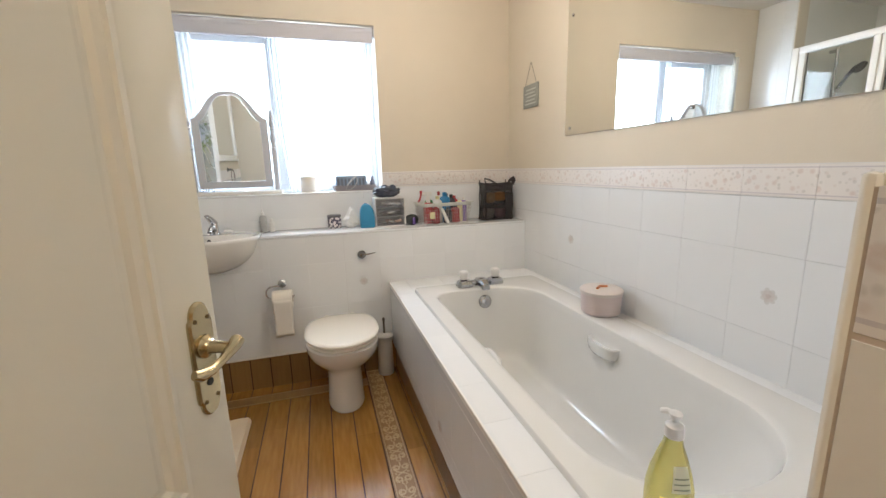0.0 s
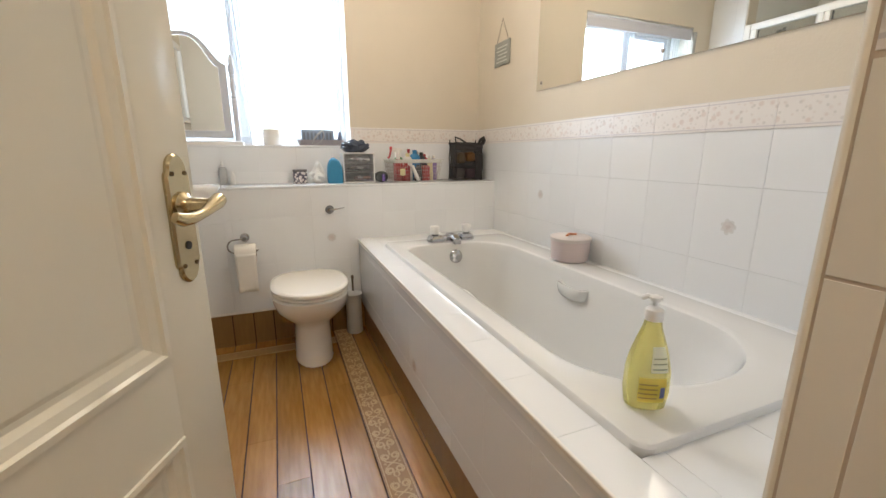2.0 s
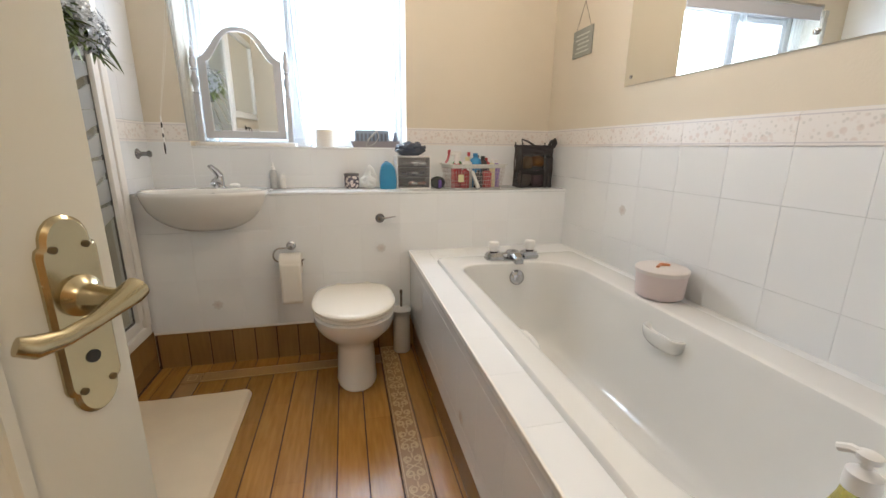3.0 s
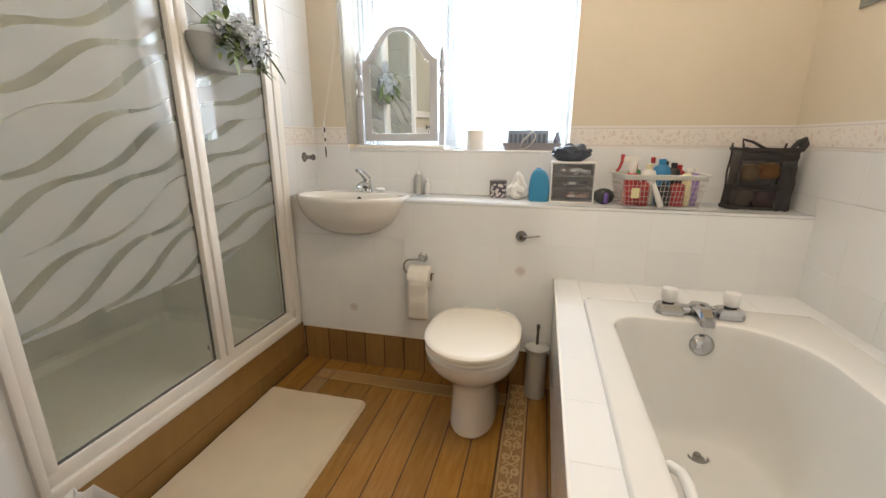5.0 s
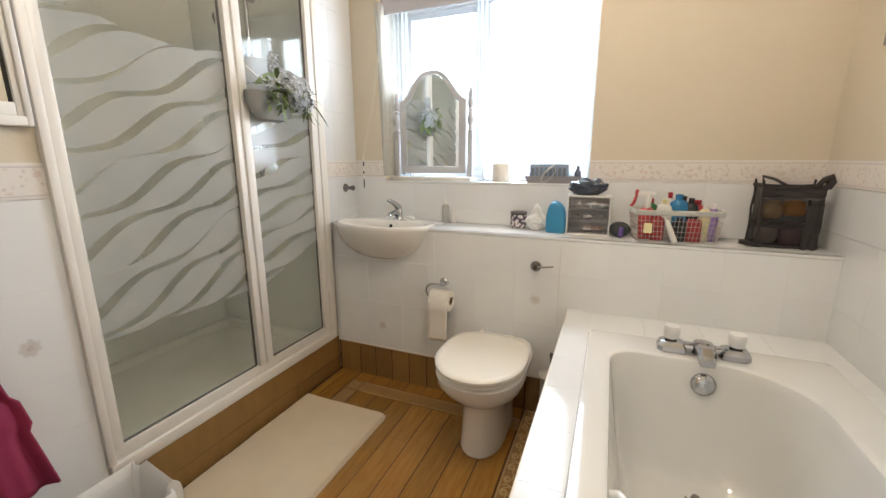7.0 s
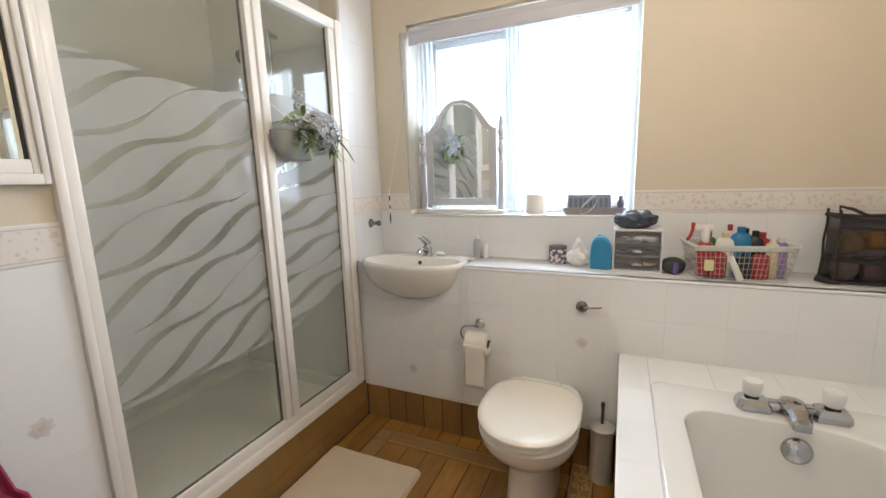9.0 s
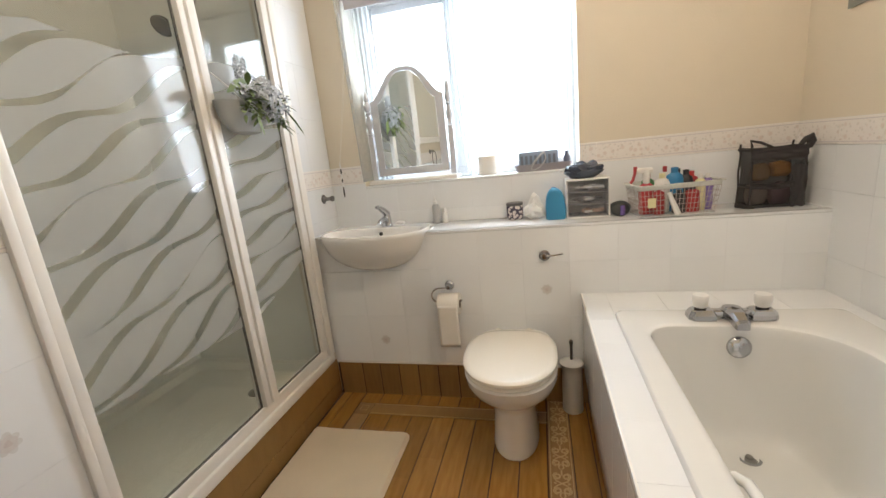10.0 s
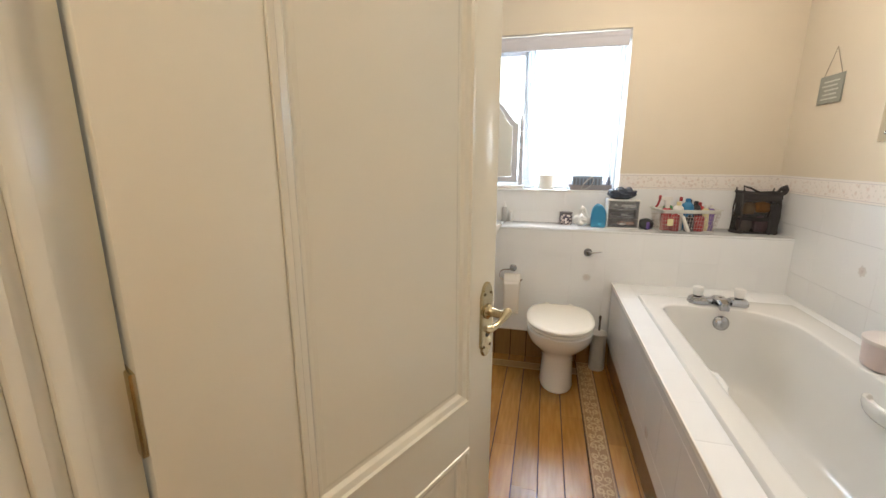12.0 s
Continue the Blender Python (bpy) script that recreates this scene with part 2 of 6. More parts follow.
LILAC = mat("pale_tub_plastic", (0.66, 0.56, 0.54), 0.35, var=0.04)
FOLIAGE = mat("artificial_leaf", (0.20, 0.26, 0.09), 0.5, var=0.2, scale=20)
PETAL = mat("white_petal", (0.62, 0.64, 0.66), 0.6, var=0.30, scale=45)
SLATE = mat("slate_plaque", (0.30, 0.31, 0.27), 0.6, var=0.1, scale=30)
STRING = mat("string", (0.30, 0.26, 0.20), 0.9)


def plain(name, col, rough=0.35):
    return mat(name, col, rough, var=0.05, scale=20)


# ---- mesh helpers ----
def done(name, bm, material, parent=None, label="", smooth=False, kind=""):
    me = bpy.data.meshes.new(name)
    bmesh.ops.recalc_face_normals(bm, faces=bm.faces)
    for f in bm.faces:
        f.smooth = smooth
    bm.to_mesh(me)
    bm.free()
    me.materials.append(material)
    if smooth:
        me.set_sharp_from_angle(angle=radians(38))
    ob = new(name, me)
    ob.parent = parent
    return tagged(ob, label=label, kind=kind)


def thing(name, label, category, at=(0, 0, 0), group=""):
    ob = new(name)
    ob.location = at
    return tagged(ob, label=label, category=category, group=group)


def setting(name, label=""):
    ob = new(name)
    return tagged(ob, label=label, category="structure", kind="structure")


def box(bm, x0, x1, y0, y1, z0, z1, bevel=0.0, m=None, seg=2):
    r = bmesh.ops.create_cube(bm, size=1, matrix=Matrix.Translation(((x0 + x1) / 2, (y0 + y1) / 2, (z0 + z1) / 2)) @ Matrix.Diagonal((abs(x1 - x0), abs(y1 - y0), abs(z1 - z0), 1)))
    vs = r["verts"]
    if bevel:
        es = list({e for v in vs for e in v.link_edges})
        b = bmesh.ops.bevel(bm, geom=es, offset=bevel, segments=seg, affect="EDGES", profile=0.5)
        vs = list({v for f in b["faces"] for v in f.verts} | {v for v in vs if v.is_valid})
    if m is not None:
        bmesh.ops.transform(bm, matrix=m, verts=vs)
    return vs


def slab(name, x0, x1, y0, y1, z0, z1, material, parent=None, bevel=0.0, label="", smooth=None, m=None):
    bm = bmesh.new()
    box(bm, x0, x1, y0, y1, z0, z1, bevel, m)
    return done(name, bm, material, parent, label, smooth=bool(bevel) if smooth is None else smooth)


def boxes(name, rows, material, parent=None, bevel=0.0, label="", kind=""):
    apart = name in ("post", "bracket", "hinge", "stile", "rail", "jamb", "stop", "architrave", "seal", "slot", "rebate")
    ob = None
    for group in ([r] for r in rows) if apart else (rows,):
        bm = bmesh.new()
        for r in group:
            box(bm, *r, bevel)
        ob = done(name, bm, material, parent, label, smooth=bool(bevel), kind=kind)
    return ob


def loft(bm, loops, cap0=True, cap1=True):
    rings = [[bm.verts.new(p) for p in lp] for lp in loops]
    n = len(rings[0])
    for a, b in zip(rings, rings[1:]):
        for i in range(n):
            bm.faces.new((a[i], a[(i + 1) % n], b[(i + 1) % n], b[i]))
    if cap0:
        bm.faces.new(rings[0])
    if cap1:
        bm.faces.new(rings[-1])
    return rings


def lathe(bm, profile, at=(0, 0, 0), n=24, m=None, sx=1.0, sy=1.0):
    """profile: (radius, height) rows, capped at both ends."""
    loops = []
    for r, z in profile:
        lp = [Vector((r * sx * math.cos(2 * math.pi * i / n), r * sy * math.sin(2 * math.pi * i / n), z)) for i in range(n)]
        loops.append([(m @ p if m is not None else p) + Vector(at) for p in lp])
    loft(bm, loops)


def tube(bm, pts, r, n=10, ends=True, radii=None):
    pts = [Vector(p) for p in pts]
    loops, up = [], None
    for i, p in enumerate(pts):
        d = (pts[min(i + 1, len(pts) - 1)] - pts[max(i - 1, 0)]).normalized()
        if up is None:
            up = d.orthogonal().normalized()
        up = (up - d * up.dot(d)).normalized()
        side = d.cross(up)
        rr = radii[i] if radii else r
        loops.append([p + (up * math.cos(2 * math.pi * k / n) + side * math.sin(2 * math.pi * k / n)) * rr for k in range(n)])
    loft(bm, loops, ends, ends)


def egg(cx, y0, y1, hw, z, n=36, power=2.0, ymid=0.55, backpower=2.6):
    """An egg-shaped loop, its front at y0 and its squarer back at y1."""
    ym = y0 + (y1 - y0) * ymid
    out = []
    for i in range(n):
        a = 2 * math.pi * i / n
        c, s = math.cos(a), math.sin(a)
        q = power if s < 0 else backpower
        x = math.copysign(abs(c) ** (2 / q), c) * hw
        y = math.copysign(abs(s) ** (2 / q), s) * ((ym - y0) if s < 0 else (y1 - ym))
        out.append((cx + x, ym + y, z))
    return out


def rounded(x0, x1, y0, y1, r, z, k=8):
    """A rounded rectangle; r holds its corner radii: near-left, near-right, far-right, far-left."""
    out = []
    for (cx, cy, a0), rr in zip(((x0, y0, 180), (x1, y0, 270), (x1, y1, 0), (x0, y1, 90)), r):
        ox = cx + rr if cx == x0 else cx - rr
        oy = cy + rr if cy == y0 else cy - rr
        for i in range(k + 1):
            a = radians(a0 + 90 * i / k)
            out.append((ox + rr * math.cos(a), oy + rr * math.sin(a), z))
    return out


TILES = {}


def tile_piece(w, h, material, parent, m, name="tile", gap=0.0001, depth=0.005):
    """One bevelled tile, its centre at m's origin, its face along m's z."""
    if parent.name in ("wall_east", "bath_surround", "wall_south"):
        gap = 0.0014 if parent.name == "wall_south" else 0.00032
    key = (round(w, 3), round(h, 3), material.name, name, gap)
    if key not in TILES:
        a, b, c = w / 2 - gap, h / 2 - gap, 0.0004
        vs = [(sx * (a - i), sy * (b - i), z) for z, i in ((0, 0), (depth - c, 0), (depth, c)) for sx, sy in ((-1, -1), (1, -1), (1, 1), (-1, 1))]
        fs = [(8, 9, 10, 11)]
        for lo in (0, 4):
            for i in range(4):
                j = (i + 1) % 4
                fs.append((lo + i, lo + j, lo + 4 + j, lo + 4 + i))
        me = bpy.data.meshes.new(name)
        me.from_pydata(vs, [], fs)
        me.materials.append(material)
        TILES[key] = me
    ob = new(name, TILES[key])
    ob.parent, ob.matrix_local = parent, m
    return ob


def tiling(parent, origin, u, v, us, vs, material, name="tile", skip=None):
    """Tiles between the joints us (along u) and vs (along v) on the plane through origin."""
    o, u, v = Vector(origin), Vector(u), Vector(v)
    w = u.cross(v)
    rot = Matrix((u, v, w)).transposed().to_4x4()
    for u0, u1 in zip(us, us[1:]):
        for v0, v1 in zip(vs, vs[1:]):
            if skip and skip((u0 + u1) / 2, (v0 + v1) / 2):
                continue
            tile_piece(u1 - u0, v1 - v0, material, parent, Matrix.Translation(o + u * (u0 + u1) / 2 + v * (v0 + v1) / 2) @ rot, name)


def steps(a, b, at, pitch):
    """Joint places from a to b, with a joint at `at` and every pitch from it."""
    k = math.ceil((a - at) / pitch + 0.1)
    out = [a]
    while at + k * pitch < b - 0.012:
        if at + k * pitch > a + 0.012:
            out.append(at + k * pitch)
        k += 1
    return out + [b]

# ---- large structure ----
wall_east = setting("wall_east", "cream painted wall, white tiles below a floral border")
slab("plaster", WX, WX + 0.1, DY - 0.26, BY + 0.24, 0, CEIL, PAINT, wall_east)
slab("grout_bed", WX - 0.003, WX, DY, BY, 0.5, 1.195, GROUTEAST, wall_east)

wall_north = setting("wall_north", "cream window wall over a boxed-in tiled ledge")
W0, W1, S0, S1 = -0.715, 0.385, 1.085, 2.045
boxes("plaster", [(LX - 0.85, W0, BY, BY + 0.24, 0, CEIL), (W1, WX, BY, BY + 0.24, 0, CEIL), (W0, W1, BY, BY + 0.24, 0, S0 - 0.012), (W0, W1, BY, BY + 0.24, S1, CEIL)], PAINT, wall_north)
boxes("grout_bed", [(LX, W0, BY - 0.003, BY, LEDGE, 1.195), (W1, WX - 0.003, BY - 0.003, BY, LEDGE, 1.195), (W0, W1, BY - 0.003, BY, LEDGE, S0 - 0.012)], GROUT, wall_north)
slab("window_sill", W0, W1, BY - 0.008, BY + 0.215, S0 - 0.012, S0, TILE, wall_north, 0.003)

wall_west = setting("wall_west", "cream painted wall with white tiles beside the shower")
boxes("plaster", [(LX - 0.1, LX, DY - 0.26, 1.16, 0, CEIL), (LX - 0.1, LX, 2.31, BY, 0, CEIL), (-1.78, LX - 0.1, 2.36, 2.46, 0, CEIL), (-1.78, LX - 0.1, 1.06, 1.155, 0, CEIL), (-1.86, -1.78, 1.06, 2.46, 0, CEIL)], PAINT, wall_west)
boxes("grout_bed", [(LX, LX + 0.003, DY, 1.155, 0, 1.195), (LX, LX + 0.003, 2.315, BY - 0.003, 0.87, CEIL)], GROUT, wall_west)
boxes("shower_lining", [(-1.78, -1.775, 1.155, 2.36, 0.12, CEIL), (-1.775, LX - 0.02, 2.312, 2.36, 0.12, CEIL), (-1.775, LX - 0.02, 1.155, 1.16, 0.12, CEIL)], SHOWERWALL, wall_west)

wall_south = setting("wall_south", "door wall with tiled reveal")
boxes("plaster", [(LX, -0.475, DY - 0.26, DY, 0, CEIL), (0.322, WX, DY - 0.26, DY, 0, 1.196), (0.40, WX, DY - 0.26, DY, 1.196, CEIL), (0.322, 0.40, DY - 0.26, 0.06, 1.196, CEIL), (-0.475, 0.322, DY - 0.26, DY, 2.03, CEIL)], PAINT, wall_south)
boxes("grout_bed", [(0.3152, 0.322, 0.064, DY, 0, 1.188), (0.322, WX - 0.003, DY, DY + 0.0072, 0.5, 1.19)], GROUTDARK, wall_south)

ceiling = slab("ceiling", -1.86, WX + 0.1, DY - 0.26, BY + 0.24, CEIL, CEIL + 0.08, CEILPAINT)
tagged(ceiling, "off-white painted ceiling", "structure", kind="structure")

hall = setting("hall_wall", "plain ochre walls of the hall outside")
boxes("plaster", [(-1.3, LX - 0.1, -1.7, DY - 0.26, 0, CEIL), (WX + 0.1, WX + 0.2, -1.7, DY - 0.26, 0, CEIL), (-1.3, WX + 0.2, -1.8, -1.7, 0, CEIL)], HALLPAINT, hall)
hall_ceiling = slab("hall_ceiling", -1.3, WX + 0.2, -1.8, DY - 0.26, CEIL, CEIL + 0.08, CEILPAINT)
tagged(hall_ceiling, "off-white hall ceiling", "structure", kind="structure")
hall_floor = slab("hall_floor", -1.3, WX + 0.2, -1.8, DY - 0.26, -0.06, 0.004, mat("hall_carpet", (0.30, 0.24, 0.17), 0.95, var=0.12, scale=40, bump=0.002, bscale=300))
tagged(hall_floor, "fawn hall carpet", "structure", kind="structure")

floor = setting("floor", "oak-look vinyl planks with dark seams and an inlaid scroll border")
slab("seam_bed", -1.86, WX, DY - 0.26, BY, -0.06, 0.0, SEAM, floor)

# boxing under the ledge
boxing = setting("ledge_boxing", "white tiled boxing with a flat ledge on top")
BX0, BX1 = -0.886, -0.330     # span taken by the basin


def bowl_cut(x):
    q = abs(x + 0.608) / 0.275
    return 0.690 + 0.176 * q ** 3.0


rows = [(BX1, WX - 0.003, FY, FY + 0.02, 0.190, LEDGE), (LX + 0.003, BX0, FY, FY + 0.02, 0.190, LEDGE)]
for i in range(40):
    a, b = BX0 + (BX1 - BX0) * i / 40, BX0 + (BX1 - BX0) * (i + 1) / 40
    rows.append((a, b, FY, FY + 0.02, 0.190, min(LEDGE, bowl_cut((a + b) / 2))))
boxes("front_board", rows, TILE, boxing)
boxes("ledge_top", [(BX1, WX - 0.003, FY - 0.0068, BY - 0.003, LEDGE - 0.012, LEDGE), (LX + 0.003, BX0, FY - 0.0068, BY - 0.003, LEDGE - 0.012, LEDGE), (BX0, BX1, 2.50, BY - 0.003, LEDGE - 0.012, LEDGE)], TILE, boxing, 0.003)
slab("edge_trim", LX + 0.003, WX - 0.006, FY - 0.007, FY + 0.001, 0.183, 0.192, WHITEGLOSS, boxing, 0.002)

# vinyl carried up below the boxing and along the shower and the bath
upstand = setting("plank_upstand", "vinyl planks carried up as a plinth")
bm = bmesh.new()
box(bm, -0.9, 0.40, FY - 0.004, FY + 0.004, 0.0, 0.188)
box(bm, 0.376, 0.384, 0.4, FY - 0.004, 0.0, 0.17)
box(bm, LX + 0.002, LX + 0.010, 0.6, FY - 0.004, 0.0, 0.20)
done("backing", bm, SEAM, upstand)

# bath surround and panel
surround = setting("bath_surround", "white tiled bath panel and rim")
boxes("rim_board", [(0.352, 0.452, DY + 0.003, FY - 0.001, RIM - 0.02, RIM - 0.006), (0.452, WX - 0.003, DY + 0.003, 0.395, RIM - 0.02, RIM - 0.006), (0.452, WX - 0.003, 2.098, FY - 0.001, RIM - 0.02, RIM - 0.006), (1.180, WX - 0.003, 0.395, 2.098, RIM - 0.02, RIM - 0.006)], GROUT, surround)
boxes("panel_board", [(0.362, 0.376, DY + 0.003, FY - 0.001, 0.163, RIM - 0.021)], GROUT, surround)

# ---- door frame and door ----
frame_ = tagged(new("door_frame"), "cream gloss painted door frame", "structure", kind="structure")
boxes("jamb", [(-0.475, -0.447, DY - 0.262, 0.062, 0, 2.03), (0.290, 0.3185, DY - 0.262, 0.061, 0, 2.03), (-0.447, 0.290, DY - 0.262, 0.062, 2.0, 2.03)], GLOSSPAINT, frame_, 0.002)
boxes("stop", [(-0.447, -0.436, DY - 0.255, -0.030, 0, 2.0), (-0.447, -0.431, -0.030, -0.018, 0, 2.0), (-0.447, -0.437, -0.018, -0.004, 0, 2.0), (-0.447, -0.432, -0.004, 0.012, 0, 2.0), (0.276, 0.290, DY - 0.255, 0.012, 0, 2.0), (-0.433, 0.276, DY - 0.255, 0.012, 1.986, 2.0)], GLOSSPAINT, frame_, 0.002)
boxes("architrave", [(-0.535, -0.462, DY - 0.278, DY - 0.2605, 0, 2.085), (0.305, 0.378, DY - 0.278, DY - 0.2605, 0, 2.085), (-0.462, 0.305, DY - 0.278, DY - 0.2605, 2.018, 2.085)], GLOSSPAINT, frame_, 0.004)

DOORANG = 65.6
door = thing("door", "cream gloss painted panelled door standing open, brass lever handle", "door", (-0.465 + 0.085 * math.cos(radians(DOORANG)), -0.02 + 0.085 * math.sin(radians(DOORANG)), 0.0))
door.rotation_euler = (0, 0, radians(DOORANG))
DW, DT = 0.645, 0.038
# local x runs from hinge to latch; the visible face is y = 0, the room side y = DT
P0, P1 = 0.160, 0.555
LOW0, LOW1, UP0, UP1 = 0.20, 0.664, 0.776, 1.87
boxes("stile", [(0, P0, 0, DT, 0.008, 1.985), (P1, DW, 0, DT, 0.008, 1.985)], GLOSSPAINT, door, 0.0015)
boxes("rail", [(P0, P1, 0, DT, 0.008, LOW0), (P0, P1, 0, DT, LOW1, UP0), (P0, P1, 0, DT, UP1, 1.985)], GLOSSPAINT, door, 0.0)


def door_panel(z0, z1):
    bm = bmesh.new()
    for ys in (0.0, 1.0):
        def Y(d):
            return d if ys == 0 else DT - d
        spec = ((0.0, 0.0), (0.001, -0.003), (0.009, -0.0035), (0.012, 0.001), (0.022, 0.004), (0.028, 0.010), (0.034, 0.0105), (0.040, 0.009))
        loops = [[(P0 + i, Y(d), z0 + i), (P1 - i, Y(d), z0 + i), (P1 - i, Y(d), z1 - i), (P0 + i, Y(d), z1 - i)] for i, d in spec]
        loft(bm, loops, False, True)
    return done("panel", bm, GLOSSPAINT, door)


door_panel(LOW0, LOW1)
door_panel(UP0, UP1)
handle = tagged(new("lever_handle"), label="polished brass lever on a long shaped plate")
handle.parent = door
HX, HZ = 0.610, 0.948


def plate(bm, y0, y1, grow=0.0):
    """A long plate with straight sides, small shoulders and rounded ends."""
    hw = 0.0225 + grow
    end = [(hw, -0.056), (hw, 0.056), (hw * 0.93, 0.061), (hw * 0.80, 0.063)]
    end += [(hw * 0.80 * math.cos(radians(t)), 0.064 + 0.021 * math.sin(radians(t))) for t in range(15, 180, 15)]
    end += [(-hw * 0.80, 0.063), (-hw * 0.93, 0.061), (-hw, 0.056), (-hw, -0.056)]
    end += [(-hw * 0.93, -0.061), (-hw * 0.80, -0.063)]
    end += [(hw * 0.80 * math.cos(radians(t)), -0.064 + 0.021 * math.sin(radians(t))) for t in range(195, 360, 15)]
    a = end + [(hw * 0.80, -0.063), (hw * 0.93, -0.061)]
    loft(bm, [[(HX + x * k, y, HZ + z * (1 - (1 - k) * 0.25)) for x, z in a] for y, k in ((y0, 1.0), ((y0 + y1) / 2, 1.0), (y1, 0.86))])


for side in (0, 1):
    s = -1 if side == 0 else 1
    yb = 0.0 if side == 0 else DT
    bm = bmesh.new()
    plate(bm, yb, yb + s * 0.006)
    done("back_plate", bm, BRASS, handle, smooth=True)
    bm = bmesh.new()
    rose = Matrix.Translation((HX, yb + s * 0.005, HZ + 0.020)) @ Matrix.Rotation(radians(90 * -s), 4, "X")
    lathe(bm, [(0.017, 0), (0.017, 0.004), (0.012, 0.008), (0.0095, 0.012), (0.0085, 0.034), (0.0095, 0.042)], m=rose, n=20)
    pts = [(HX + 0.013, yb + s * 0.048, HZ + 0.026), (HX + 0.005, yb + s * 0.049, HZ + 0.023), (HX - 0.008, yb + s * 0.050, HZ + 0.019), (HX - 0.026, yb + s * 0.050, HZ + 0.013), (HX - 0.046, yb + s * 0.049, HZ + 0.009), (HX - 0.062, yb + s * 0.047, HZ + 0.010), (HX - 0.070, yb + s * 0.044, HZ + 0.014)]
    tube(bm, pts, 0.008, 12, radii=[0.0095, 0.0100, 0.0080, 0.0060, 0.0064, 0.0082, 0.0062])
    done("lever", bm, BRASS, handle, smooth=True)
    bm = bmesh.new()
    for dx, dz in ((-0.012, 0.060), (0.012, 0.060), (-0.012, -0.060), (0.012, -0.060)):
        lathe(bm, [(0.0030, 0), (0.0030, 0.0012), (0.0016, 0.0018)], m=Matrix.Translation((HX + dx, yb + s * 0.006, HZ + dz)) @ Matrix.Rotation(radians(90 * -s), 4, "X"), n=10)
    done("screw", bm, DULLBRASS, handle)
    bm = bmesh.new()
    lathe(bm, [(0.0055, 0), (0.0055, 0.0012)], m=Matrix.Translation((HX, yb + s * 0.006, HZ - 0.034)) @ Matrix.Rotation(radians(90 * -s), 4, "X"), n=14)
    done("keyhole", bm, DARKHOLE, handle)
boxes("hinge", [(-0.006, 0.0, 0.002, 0.034, z, z + 0.09) for z in (0.2, 1.0, 1.72)], BRASS, door, 0.001)

# ---- window ----
win = tagged(new("window_1"), "white plastic window, two panes", "window", kind="structure")
GY = 2.80
boxes("window_frame", [(W0, W0 + 0.045, GY, GY + 0.04, S0, S1), (W1 - 0.045, W1, GY, GY + 0.04, S0, S1), (W0 + 0.045, W1 - 0.045, GY, GY + 0.04, S0, S0 + 0.05), (W0 + 0.045, W1 - 0.045, GY, GY + 0.04, S1 - 0.045, S1), (-0.232, -0.168, GY, GY + 0.04, S0 + 0.05, S1 - 0.045)], UPVC, win, 0.004)
boxes("sash", [(W0 + 0.045, W0 + 0.08, GY + 0.004, GY + 0.036, S0 + 0.05, S1 - 0.045), (-0.246, -0.232, GY + 0.004, GY + 0.036, S0 + 0.05, S1 - 0.045), (W0 + 0.08, -0.246, GY + 0.004, GY + 0.036, S0 + 0.05, S0 + 0.085), (W0 + 0.08, -0.246, GY + 0.004, GY + 0.036, S1 - 0.08, S1 - 0.045)], UPVC, win, 0.003)
for a, b, c, d in ((W0 + 0.08, -0.246, S0 + 0.085, S1 - 0.08), (-0.168, W1 - 0.045, S0 + 0.05, S1 - 0.045)):
    p = slab("pane", a, b, GY + 0.018, GY + 0.022, c, d, CLEAR, win)
    p.visible_shadow = False
bm = bmesh.new()
bx = [bm.verts.new(p) for p in ((-45, 14, -4), (45, 14, -4), (45, 14, 10), (-45, 14, 10))]
bm.faces.new(bx)
glow, gt, gout = node_mat("bright_overcast_haze")
em, gr, gsp, gtc = (gt.nodes.new(k) for k in ("ShaderNodeEmission", "ShaderNodeValToRGB", "ShaderNodeSeparateXYZ", "ShaderNodeTexCoord"))
gt.links.new(gtc.outputs["Generated"], gsp.inputs[0])
gt.links.new(gsp.outputs[2], gr.inputs[0])
gr.color_ramp.elements[0].color, gr.color_ramp.elements[1].color = (0.45, 0.52, 0.45, 1), (0.92, 0.97, 1, 1)
gr.color_ramp.elements[0].position, gr.color_ramp.elements[1].position = 0.22, 0.36
gt.links.new(gr.outputs[0], em.inputs[0])
em.inputs[1].default_value = 3.2
gt.links.new(em.outputs[0], gout.inputs[0])
tagged(done("backdrop", bm, glow), "bright hazy daylight beyond the window", "backdrop", kind="structure")


def net(name, x0, x1, z0, z1, y, folds, depth, lean=0.0, cloth=NET):
    bm = bmesh.new()
    nx, nz = int(folds * 10), 12
    grid = []
    for i in range(nx + 1):
        u = i / nx
        col = []
        for j in range(nz + 1):
            w = j / nz
            x = x0 + (x1 - x0) * u + lean * (1 - w) ** 2
            yy = y + depth * math.sin(2 * math.pi * folds * u + 0.7 * math.sin(5 * u)) * (0.6 + 0.4 * w) + 0.004 * noise.noise((x * 9, w * 3, 1))
            col.append(bm.verts.new((x, yy, z0 + (z1 - z0) * w + 0.004 * math.sin(9 * u) * (1 - w))))
        grid.append(col)
    for i in range(nx):
        for j in range(nz):
            bm.faces.new((grid[i][j], grid[i + 1][j], grid[i + 1][j + 1], grid[i][j + 1]))
    ob = done(name, bm, cloth, curtains, smooth=True)
    return ob


